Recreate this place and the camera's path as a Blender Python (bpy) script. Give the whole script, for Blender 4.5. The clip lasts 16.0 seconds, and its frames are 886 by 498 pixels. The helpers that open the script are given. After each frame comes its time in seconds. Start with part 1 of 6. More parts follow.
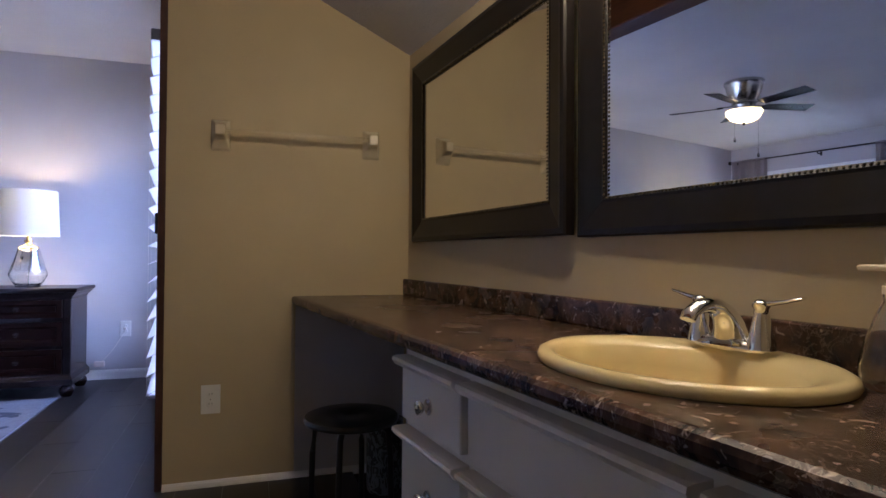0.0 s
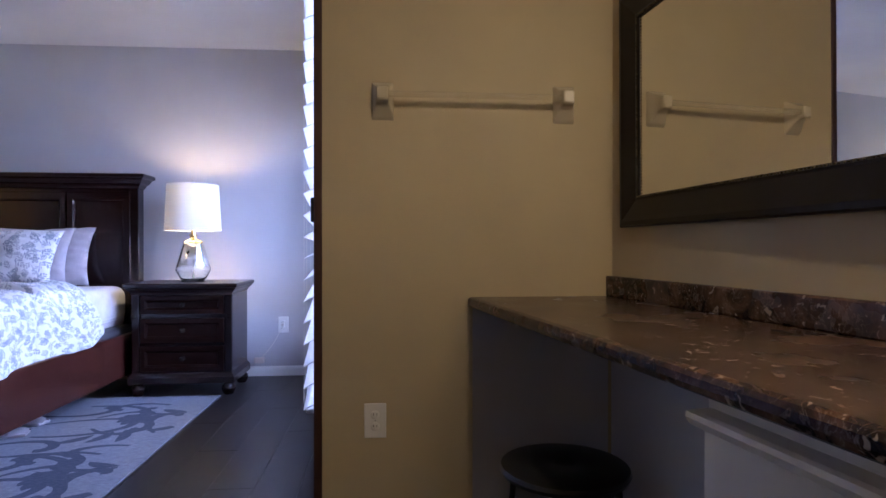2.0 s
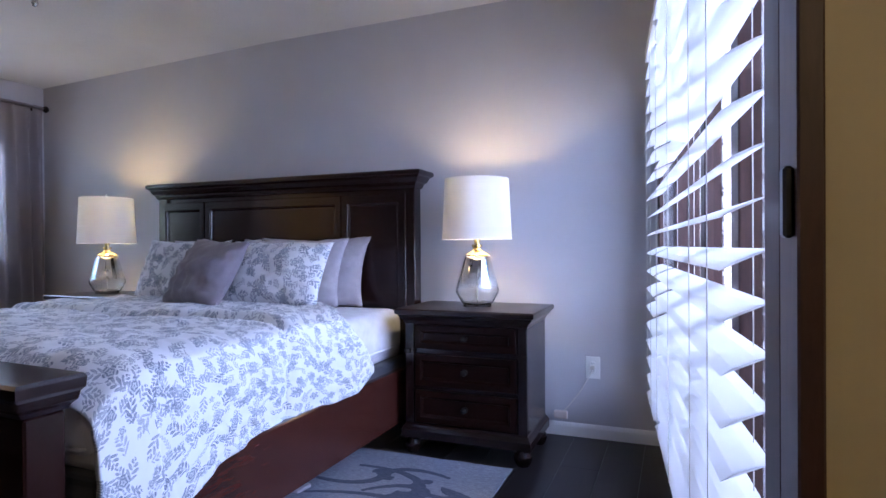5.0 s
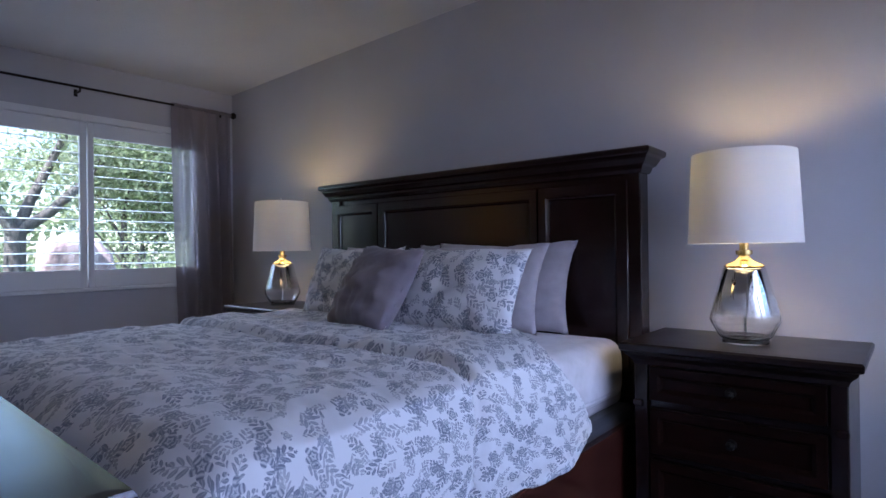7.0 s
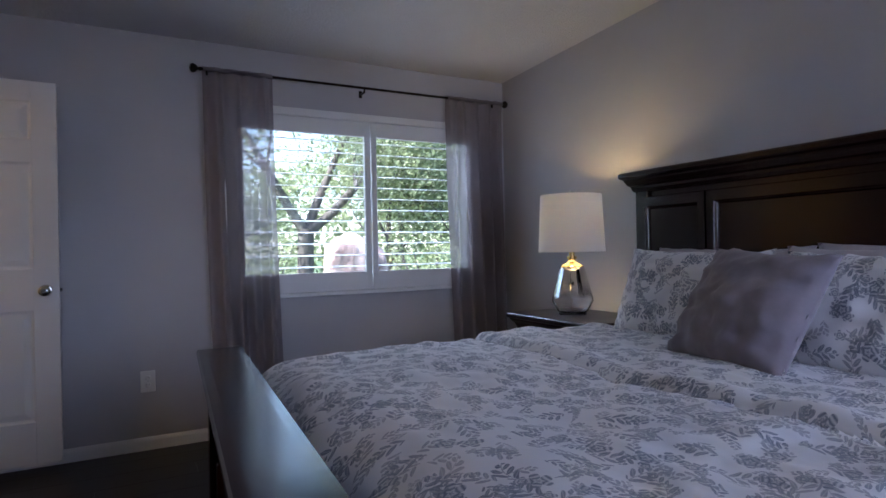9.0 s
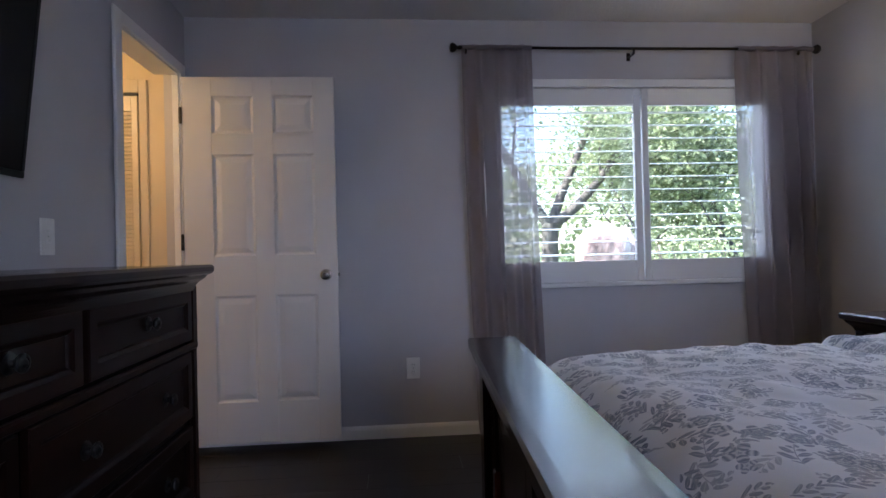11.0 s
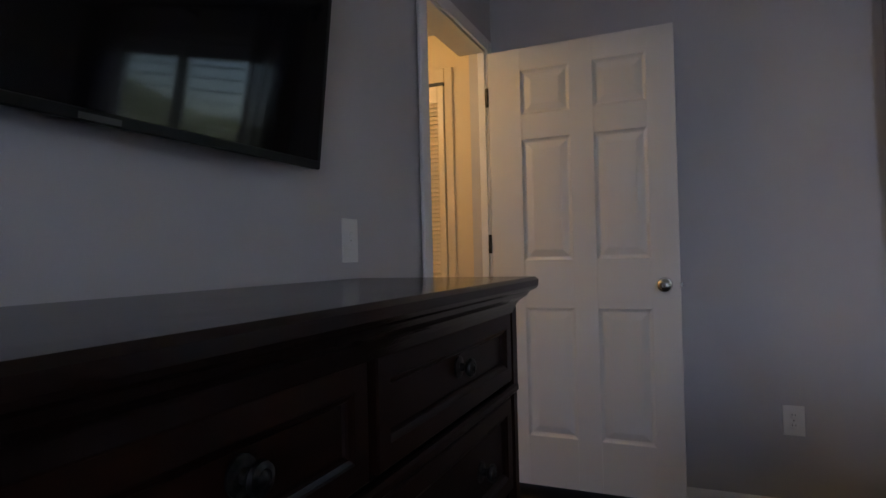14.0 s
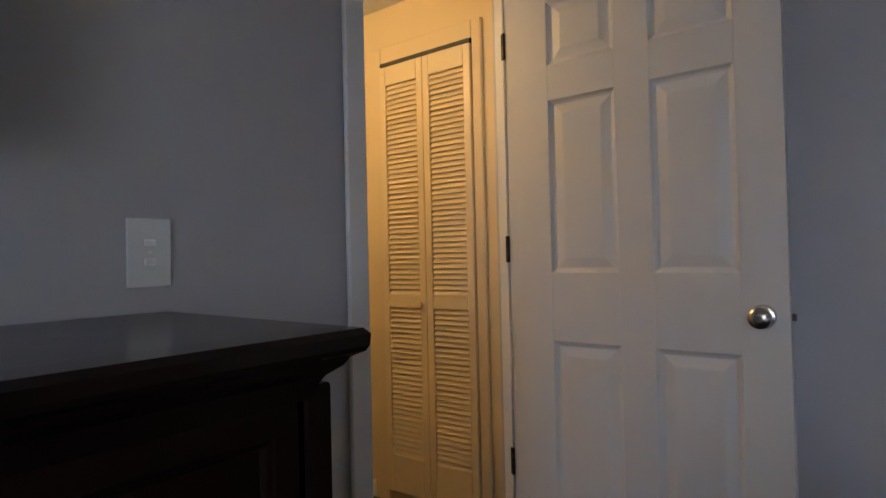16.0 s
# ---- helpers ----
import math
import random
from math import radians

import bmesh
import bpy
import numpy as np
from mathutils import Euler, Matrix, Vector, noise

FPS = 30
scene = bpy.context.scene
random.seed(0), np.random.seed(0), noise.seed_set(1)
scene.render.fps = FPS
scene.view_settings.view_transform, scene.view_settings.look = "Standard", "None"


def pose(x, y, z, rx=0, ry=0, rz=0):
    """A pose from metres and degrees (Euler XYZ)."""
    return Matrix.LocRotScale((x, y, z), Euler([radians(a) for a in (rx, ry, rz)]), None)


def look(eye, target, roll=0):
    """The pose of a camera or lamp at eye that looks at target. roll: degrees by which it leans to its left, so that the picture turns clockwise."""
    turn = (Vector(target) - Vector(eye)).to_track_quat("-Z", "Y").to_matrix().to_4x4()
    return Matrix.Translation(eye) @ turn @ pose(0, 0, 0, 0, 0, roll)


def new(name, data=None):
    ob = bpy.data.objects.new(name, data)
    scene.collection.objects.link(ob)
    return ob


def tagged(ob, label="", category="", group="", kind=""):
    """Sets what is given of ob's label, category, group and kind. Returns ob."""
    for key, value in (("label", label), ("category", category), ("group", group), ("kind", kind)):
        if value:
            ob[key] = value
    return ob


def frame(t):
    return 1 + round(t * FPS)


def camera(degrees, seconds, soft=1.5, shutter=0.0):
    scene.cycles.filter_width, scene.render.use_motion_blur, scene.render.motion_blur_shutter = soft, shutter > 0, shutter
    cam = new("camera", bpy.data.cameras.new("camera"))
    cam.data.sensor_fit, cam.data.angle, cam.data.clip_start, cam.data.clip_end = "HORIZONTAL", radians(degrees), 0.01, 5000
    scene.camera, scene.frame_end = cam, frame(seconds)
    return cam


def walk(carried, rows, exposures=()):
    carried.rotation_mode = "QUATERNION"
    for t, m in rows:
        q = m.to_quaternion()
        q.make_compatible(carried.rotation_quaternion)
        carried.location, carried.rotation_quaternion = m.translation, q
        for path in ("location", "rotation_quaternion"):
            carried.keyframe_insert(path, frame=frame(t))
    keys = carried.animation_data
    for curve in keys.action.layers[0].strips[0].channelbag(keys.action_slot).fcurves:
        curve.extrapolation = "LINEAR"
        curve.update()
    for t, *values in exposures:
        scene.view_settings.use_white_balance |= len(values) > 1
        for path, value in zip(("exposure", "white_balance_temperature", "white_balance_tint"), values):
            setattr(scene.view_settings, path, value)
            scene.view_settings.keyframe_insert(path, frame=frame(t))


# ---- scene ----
cam = camera(75.0, 16.0)
PATH = [
    (0, (0.194, -0.42, 1.021), (0.826, 1.478, 1.041), 0.5),
    (0.5, (0.175, -0.291, 1.085), (0.798, 1.609, 1.096), 0.3),
    (1, (0.136, -0.127, 1.104), (0.693, 1.794, 1.104), 0.1),
    (1.5, (0.116, 0.018, 1.067), (0.53, 1.975, 1.056), 0.0),
    (2, (0.098, 0.194, 1.008), (0.272, 2.187, 1.003), 0.0),
    (2.5, (0.065, 0.359, 0.963), (-0.011, 2.357, 0.959), -0.1),
    (3, (-0.004, 0.561, 0.95), (-0.294, 2.54, 0.947), -0.2),
    (3.5, (-0.066, 0.784, 0.985), (-0.482, 2.74, 0.98), -0.3),
    (5.8, (-0.485, 1.828, 1.108), (-1.425, 3.594, 1.115), -0.6),
    (6, (-0.528, 1.901, 1.104), (-1.519, 3.638, 1.117), -0.7),
    (6.5, (-0.68, 2.029, 1.108), (-1.82, 3.673, 1.116), -0.7),
    (7, (-0.836, 2.135, 1.112), (-2.104, 3.681, 1.12), -0.7),
    (7.5, (-1.005, 2.193, 1.126), (-2.407, 3.619, 1.129), -0.9),
    (8, (-1.177, 2.336, 1.151), (-2.755, 3.565, 1.153), -0.9),
    (8.2, (-1.255, 2.365, 1.163), (-2.867, 3.549, 1.162), -1.0),
    (9.2, (-1.60, 2.225, 1.158), (-3.405, 3.086, 1.157), -1.05),
    (10.3, (-1.934, 2.263, 1.141), (-3.873, 2.752, 1.139), -1.1),
    (10.5, (-1.953, 2.239, 1.119), (-3.912, 2.642, 1.127), -1.2),
    (11, (-1.961, 2.187, 1.084), (-3.954, 2.351, 1.097), -1.4),
    (11.5, (-1.959, 2.134, 1.047), (-3.958, 2.055, 1.066), -1.4),
    (12, (-1.972, 2.075, 1.049), (-3.956, 1.818, 1.071), -1.4),
    (12.5, (-2.038, 1.978, 1.058), (-4.011, 1.654, 1.079), -1.4),
    (13, (-2.16, 1.87, 1.086), (-4.12, 1.475, 1.109), -1.4),
    (13.5, (-2.384, 1.857, 1.114), (-4.286, 1.238, 1.143), -1.6),
    (14, (-2.615, 1.907, 1.117), (-4.451, 1.116, 1.146), -1.4),
    (14.5, (-2.858, 1.94, 1.147), (-4.646, 1.044, 1.176), -1.4),
    (15, (-3.078, 1.969, 1.169), (-4.808, 0.964, 1.197), -1.4),
    (15.5, (-3.298, 2.054, 1.164), (-4.918, 0.881, 1.195), -1.3),
    (16, (-3.542, 2.083, 1.15), (-5.11, 0.841, 1.181), -1.3),
]
EXPO = [  # seconds, stops, kelvin, tint
    (0.0, 3.10, 4980, 20), (2.5, 3.30, 5120, 21), (3.5, 3.53, 5250, 20), (5.8, 2.43, 5300, 13), (7.0, 1.98, 5350, 14), (8.2, 2.07, 5500, 13),
    (10.3, 2.36, 5800, 11), (11.5, 2.50, 5850, 11), (12.5, 2.38, 5950, 11), (13.4, 2.10, 6150, 9), (14.2, 2.12, 6450, 7), (16.0, 2.44, 6500, 5),
]
walk(cam, [(t, look(e, g, r)) for t, e, g, r in PATH], EXPO)

# ---- world, sun, large lights ----
world = bpy.data.worlds.new("sky")
scene.world = world
world.use_nodes = True
wn = world.node_tree.nodes
sky = wn.new("ShaderNodeTexSky")
sky.sky_type = "NISHITA"
sky.sun_disc = False
sky.sun_elevation, sky.sun_rotation = radians(48), radians(176)
wn["Background"].inputs[1].default_value = 0.15
world.node_tree.links.new(sky.outputs[0], wn["Background"].inputs[0])


def lamp(name, kind, m, watts, color, size=0.1, size_y=None, spread=None):
    data = bpy.data.lights.new(name, kind)
    data.energy, data.color = watts, color
    if kind == "AREA":
        data.size = size
        if size_y:
            data.shape, data.size_y = "RECTANGLE", size_y
        if spread:
            data.spread = radians(spread)
    elif kind == "POINT":
        data.shadow_soft_size = size
    else:
        data.angle = size
    ob = new(name, data)
    ob.matrix_world = m
    return ob


DAY = (0.72, 0.80, 1.0)
WARM = (1.0, 0.70, 0.31)
SOFT = (1.0, 0.73, 0.36)
lamp("sun", "SUN", look((0.5, -8, 9), (0, 0, 0)), 5.0, (1.0, 0.95, 0.86), radians(0.5))
# skylight at the two windows
lamp("window_daylight", "AREA", look((-8.3, 3.70, 4.05), (-4.6, 3.70, 1.2)), 58, DAY, 4.0, 1.8)
lamp("window_daylight", "AREA", look((0.78, 3.50, 1.65), (-1.8, 4.35, 0.6)), 17.8, (0.66, 0.71, 1.0), 1.8, 2.2)

# ---- materials ----


def mat(name, color, rough=0.6, metal=0.0, spec=0.5):
    m = bpy.data.materials.new(name)
    m.use_nodes = True
    b = m.node_tree.nodes["Principled BSDF"]
    b.inputs["Base Color"].default_value = (*color, 1)
    b.inputs["Roughness"].default_value = rough
    b.inputs["Metallic"].default_value = metal
    b.inputs["Specular IOR Level"].default_value = spec
    return m


def nodes(m):
    t = m.node_tree
    return t.nodes, t.links, t.nodes["Principled BSDF"]


def coords(m, scale=(1, 1, 1), kind="Object", rot=(0, 0, 0)):
    n, l, _ = nodes(m)
    tc = n.new("ShaderNodeTexCoord")
    mp = n.new("ShaderNodeMapping")
    mp.inputs["Scale"].default_value = scale
    mp.inputs["Rotation"].default_value = rot
    l.new(tc.outputs[kind], mp.inputs[0])
    return mp.outputs[0]


def noise_tex(m, vec, scale, detail=4, rough=0.55, distort=0.0):
    n, l, _ = nodes(m)
    t = n.new("ShaderNodeTexNoise")
    t.inputs["Scale"].default_value, t.inputs["Detail"].default_value = scale, detail
    t.inputs["Roughness"].default_value, t.inputs["Distortion"].default_value = rough, distort
    l.new(vec, t.inputs["Vector"])
    return t.outputs["Fac"]


def ramp(m, fac, stops):
    n, l, _ = nodes(m)
    r = n.new("ShaderNodeValToRGB")
    while len(r.color_ramp.elements) < len(stops):
        r.color_ramp.elements.new(0.5)
    for e, (p, c) in zip(r.color_ramp.elements, stops):
        e.position, e.color = p, (*c, 1) if len(c) == 3 else c
    l.new(fac, r.inputs[0])
    return r.outputs[0]


def mixc(m, fac, a, b, kind="MIX"):
    n, l, _ = nodes(m)
    x = n.new("ShaderNodeMix")
    x.data_type, x.blend_type = "RGBA", kind
    for sock, v in ((x.inputs[0], fac), (x.inputs[6], a), (x.inputs[7], b)):
        if isinstance(v, (int, float)):
            sock.default_value = v
        elif isinstance(v, tuple):
            sock.default_value = (*v, 1)
        else:
            l.new(v, sock)
    return x.outputs[2]


def mth(m, op, a, b=0.0):
    n, l, _ = nodes(m)
    x = n.new("ShaderNodeMath")
    x.operation = op
    for i, v in enumerate((a, b)):
        if isinstance(v, (int, float)):
            x.inputs[i].default_value = v
        else:
            l.new(v, x.inputs[i])
    return x.outputs[0]


def bump(m, height, strength=0.2, dist=0.01):
    n, l, b = nodes(m)
    x = n.new("ShaderNodeBump")
    x.inputs["Strength"].default_value, x.inputs["Distance"].default_value = strength, dist
    l.new(height, x.inputs["Height"])
    l.new(x.outputs[0], b.inputs["Normal"])


def setin(m, name, out):
    n, l, b = nodes(m)
    l.new(out, b.inputs[name])


def painted(name, color, rough=0.55, grain=160, bstr=0.12, vary=0.06):
    """Rolled paint: faint mottling, fine orange-peel relief."""
    m = mat(name, color, rough, 0, 0.35)
    v = coords(m)
    big = noise_tex(m, v, 1.3, 3)
    lo = tuple(c * (1 - vary) for c in color)
    hi = tuple(min(1, c * (1 + vary)) for c in color)
    setin(m, "Base Color", ramp(m, big, [(0.3, lo), (0.7, hi)]))
    setin(m, "Roughness", ramp(m, noise_tex(m, v, 3.1, 4), [(0.3, (rough - 0.07,) * 3), (0.75, (rough + 0.1,) * 3)]))
    bump(m, noise_tex(m, v, grain, 3), bstr, 0.002)
    return m


def wood(name, dark, light, rough=0.3, scale=(2, 22, 22), rot=(0, 0, 0), vary=True):
    """Stained wood with grain along local x."""
    m = mat(name, dark, rough)
    v = coords(m, scale, rot=rot)
    g = noise_tex(m, v, 2.6, 6, 0.62, 0.8)
    fine = noise_tex(m, coords(m, tuple(s * 5 for s in scale), rot=rot), 3.0, 3)
    col = ramp(m, g, [(0.25, dark), (0.62, light), (0.85, dark)])
    col = mixc(m, 0.25, col, ramp(m, fine, [(0.3, dark), (0.7, light)]))
    if vary:
        n, l, _ = nodes(m)
        oi = n.new("ShaderNodeObjectInfo")
        col = mixc(m, 0.35, col, ramp(m, oi.outputs["Random"], [(0, (0.55, 0.55, 0.55)), (1, (1, 1, 1))]), "MULTIPLY")
    setin(m, "Base Color", col)
    setin(m, "Roughness", ramp(m, noise_tex(m, coords(m), 6, 4), [(0.3, (rough - 0.02,) * 3), (0.8, (rough + 0.03,) * 3)]))
    if rough > 0.35:
        bump(m, g, 0.05, 0.001)
    return m


def translucent_glass(name, color, glow_):
    """Frosted glass that lets the bulb inside shine through."""
    m = mat(name, color, 0.35)
    n, l, b = nodes(m)
    b.inputs["Emission Color"].default_value = (1.0, 0.74, 0.42, 1)
    b.inputs["Emission Strength"].default_value = glow_
    t = n.new("ShaderNodeBsdfTranslucent")
    t.inputs[0].default_value = (*color, 1)
    x = n.new("ShaderNodeMixShader")
    x.inputs[0].default_value = 0.75
    l.new(b.outputs[0], x.inputs[1])
    l.new(t.outputs[0], x.inputs[2])
    l.new(x.outputs[0], n["Material Output"].inputs[0])
    return m


wall_paint = painted("grey_wall_paint", (0.50, 0.483, 0.496), 0.6)
tan_paint = painted("tan_wall_paint", (0.48, 0.395, 0.240), 0.55)
cream_paint = painted("cream_hall_paint", (0.66, 0.54, 0.36), 0.55)
closet_paint = painted("cream_closet_enamel", (0.68, 0.57, 0.40), 0.33, 60, 0.04, 0.04)
white_trim = painted("white_trim_paint", (0.80, 0.79, 0.77), 0.38, 60, 0.05, 0.03)
door_paint = painted("white_door_paint", (0.68, 0.665, 0.64), 0.42, 90, 0.06, 0.03)
cabinet_paint = painted("white_cabinet_paint", (0.74, 0.71, 0.66), 0.4, 70, 0.06, 0.04)
blind_white = painted("white_blind_vinyl", (0.86, 0.85, 0.87), 0.4, 50, 0.03, 0.02)


def let_through(m, color, share):
    """Thin sheet that passes part of the light falling on its far side."""
    n, l, b = nodes(m)
    t = n.new("ShaderNodeBsdfTranslucent")
    t.inputs[0].default_value = (*color, 1)
    x = n.new("ShaderNodeMixShader")
    x.inputs[0].default_value = share
    l.new(b.outputs[0], x.inputs[1])
    l.new(t.outputs[0], x.inputs[2])
    l.new(x.outputs[0], n["Material Output"].inputs[0])
    return m


slat_white = let_through(painted("white_slat_vinyl", (0.88, 0.87, 0.88), 0.4, 50, 0.03, 0.02), (0.97, 0.95, 0.94), 0.70)

ceiling_mat = mat("popcorn_ceiling", (0.72, 0.70, 0.70), 0.9, 0, 0.1)
_v = coords(ceiling_mat)
setin(ceiling_mat, "Base Color", ramp(ceiling_mat, noise_tex(ceiling_mat, _v, 1.1, 3), [(0.3, (0.68, 0.66, 0.66)), (0.7, (0.76, 0.74, 0.74))]))
bump(ceiling_mat, noise_tex(ceiling_mat, _v, 55, 5, 0.7), 0.9, 0.016)

espresso = wood("espresso_wood", (0.0062, 0.0031, 0.0025), (0.0125, 0.0052, 0.0040), 0.20, (1.2, 12, 12))
bed_wood = wood("dark_cherry_bed_wood", (0.012, 0.0046, 0.0036), (0.022, 0.0078, 0.0058), 0.20, (1.2, 12, 12))
cap_wood = wood("polished_cherry_cap", (0.0085, 0.0040, 0.0033), (0.0150, 0.0060, 0.0046), 0.19, (1.2, 12, 12))
cap_wood.node_tree.nodes["Principled BSDF"].inputs["Specular IOR Level"].default_value = 1.0
espresso_v = wood("espresso_wood_upright", (0.0056, 0.0031, 0.0027), (0.0092, 0.0044, 0.0036), 0.19, (12, 12, 1.2))
espresso_top = wood("espresso_wood_worn_top", (0.0062, 0.0031, 0.0025), (0.0125, 0.0052, 0.0040), 0.30, (1.2, 12, 12))
espresso_dull = wood("espresso_wood_satin", (0.0056, 0.0019, 0.0013), (0.0120, 0.0036, 0.0022), 0.34, (1.2, 12, 12))
espresso_dull.node_tree.nodes["Principled BSDF"].inputs["Specular IOR Level"].default_value = 0.12
cherry = wood("red_brown_wood", (0.026, 0.008, 0.006), (0.055, 0.016, 0.011), 0.2, (16, 2, 16))
beam_wood = wood("brown_beam_wood", (0.05, 0.018, 0.010), (0.12, 0.045, 0.022), 0.5, (14, 2, 14))
frame_wood = wood("dark_window_wood", (0.03, 0.013, 0.010), (0.07, 0.028, 0.02), 0.45, (14, 14, 2))
floor_mat = mat("dark_plank_floor", (0.014, 0.011, 0.011), 0.3)
_n, _l, _b = nodes(floor_mat)
_oi = _n.new("ShaderNodeObjectInfo")
_st = noise_tex(floor_mat, coords(floor_mat, (60, 1.2, 60)), 1.0, 5, 0.6)
_c1 = ramp(floor_mat, _st, [(0.3, (0.0105, 0.0085, 0.0085)), (0.7, (0.019, 0.0145, 0.014))])
_c2 = ramp(floor_mat, _oi.outputs["Random"], [(0, (0.90, 0.90, 0.90)), (1, (1.08, 1.06, 1.05))])
setin(floor_mat, "Base Color", mixc(floor_mat, 1.0, _c1, _c2, "MULTIPLY"))
setin(floor_mat, "Roughness", ramp(floor_mat, noise_tex(floor_mat, coords(floor_mat, (3, 1, 3)), 1.5, 3), [(0.3, (0.30,) * 3), (0.8, (0.36,) * 3)]))
bump(floor_mat, _st, 0.05, 0.001)
subfloor_mat = mat("plank_gap", (0.006, 0.005, 0.005), 0.8)
mirror_frame_mat = wood("black_brown_mirror_frame", (0.0042, 0.0032, 0.0028), (0.0095, 0.0065, 0.0052), 0.36, (10, 10, 10))
mirror_frame_mat.node_tree.nodes["Principled BSDF"].inputs["Specular IOR Level"].default_value = 0.3

bronze = mat("dark_bronze", (0.02, 0.016, 0.014), 0.4, 0.8)
pewter = mat("aged_pewter", (0.12, 0.115, 0.11), 0.42, 0.9)
setin(pewter, "Base Color", ramp(pewter, noise_tex(pewter, coords(pewter), 60, 3), [(0.35, (0.012, 0.012, 0.012)), (0.7, (0.075, 0.072, 0.068))]))
nickel = mat("brushed_nickel", (0.62, 0.60, 0.57), 0.24, 1.0)
chrome = mat("polished_chrome", (0.86, 0.86, 0.86), 0.06, 1.0)
brass = mat("pale_brass", (0.80, 0.60, 0.26), 0.2, 1.0)
black_metal = mat("black_enamel", (0.010, 0.010, 0.011), 0.32)
black_seat = mat("black_seat_plastic", (0.012, 0.012, 0.013), 0.3)
gold_bead = mat("gilded_bead", (0.30, 0.24, 0.13), 0.4, 0.9)
setin(gold_bead, "Base Color", ramp(gold_bead, noise_tex(gold_bead, coords(gold_bead), 90, 2), [(0.40, (0.03, 0.024, 0.018)), (0.75, (0.26, 0.21, 0.11))]))
mirror_mat = mat("mirror_silver", (0.90, 0.91, 0.90), 0.01, 1.0)
plate_mat = mat("white_plate_plastic", (0.78, 0.77, 0.74), 0.35)
slot_mat = mat("socket_slot", (0.03, 0.03, 0.03), 0.6)
tv_body = mat("tv_black_plastic", (0.006, 0.006, 0.007), 0.5, 0, 0.2)
tv_screen = mat("tv_black_screen", (0.003, 0.003, 0.004), 0.05, 0, 0.18)
tv_mark = mat("grey_badge", (0.06, 0.06, 0.065), 0.45, 0.3)
porcelain = mat("almond_porcelain", (0.72, 0.60, 0.31), 0.16, 0, 0.6)
white_ceramic = mat("aged_white_ceramic", (0.58, 0.51, 0.37), 0.2, 0, 0.6)
clear_acrylic = mat("clear_acrylic", (0.97, 0.94, 0.86), 0.22)
clear_acrylic.node_tree.nodes["Principled BSDF"].inputs["Transmission Weight"].default_value = 0.92
clear_acrylic.node_tree.nodes["Principled BSDF"].inputs["IOR"].default_value = 1.25
glass = mat("clear_glass", (1, 1, 1), 0.0)
glass.node_tree.nodes["Principled BSDF"].inputs["Transmission Weight"].default_value = 1.0
glass.node_tree.nodes["Principled BSDF"].inputs["IOR"].default_value = 1.45
cord_mat = mat("white_cord", (0.6, 0.56, 0.50), 0.5)
tag_mat = mat("cream_plug", (0.62, 0.52, 0.46), 0.5)

# smoky silvered glass that clears towards its foot
ombre = mat("silvered_lamp_glass", (0.80, 0.80, 0.80), 0.05, 1.0)
_n, _l, _b = nodes(ombre)
_sep = _n.new("ShaderNodeSeparateXYZ")
_l.new(coords(ombre), _sep.inputs[0])
_fade = _n.new("ShaderNodeMapRange")
_fade.inputs[1].default_value, _fade.inputs[2].default_value = 0.10, 0.19
_l.new(_sep.outputs[2], _fade.inputs[0])
_l.new(_fade.outputs[0], _b.inputs["Metallic"])
_inv = mth(ombre, "SUBTRACT", 1.0, _fade.outputs[0])
_l.new(_inv, _b.inputs["Transmission Weight"])
_l.new(ramp(ombre, _fade.outputs[0], [(0, (1, 1, 1)), (1, (0.80, 0.79, 0.77))]), _b.inputs["Base Color"])

# linen drum shade, lit from inside
shade_mat = mat("white_linen_shade", (0.80, 0.77, 0.76), 0.8, 0, 0.1)
_n, _l, _b = nodes(shade_mat)
_tr = _n.new("ShaderNodeBsdfTranslucent")
_tr.inputs[0].default_value = (0.80, 0.80, 0.74, 1)
_mx = _n.new("ShaderNodeMixShader")
_mx.inputs[0].default_value = 0.16
_l.new(_b.outputs[0], _mx.inputs[1]); _l.new(_tr.outputs[0], _mx.inputs[2])
_l.new(_mx.outputs[0], _n["Material Output"].inputs[0])
_wv = _n.new("ShaderNodeTexWave"); _wv.inputs["Scale"].default_value = 220
_l.new(coords(shade_mat), _wv.inputs["Vector"])
bump(shade_mat, _wv.outputs["Fac"], 0.1, 0.001)


def glow(name, color, strength):
    m = mat(name, color, 0.4)
    b = m.node_tree.nodes["Principled BSDF"]
    b.inputs["Emission Color"].default_value = (*color, 1)
    b.inputs["Emission Strength"].default_value = strength
    return m


globe_glass = translucent_glass("lit_alabaster_bowl", (0.80, 0.70, 0.54), 0.03)
globe_glow = glow("lit_alabaster_glass", (1.0, 0.78, 0.48), 0.11)
bulb_glow = glow("lit_frosted_bulb", (1.0, 0.72, 0.40), 1.5)

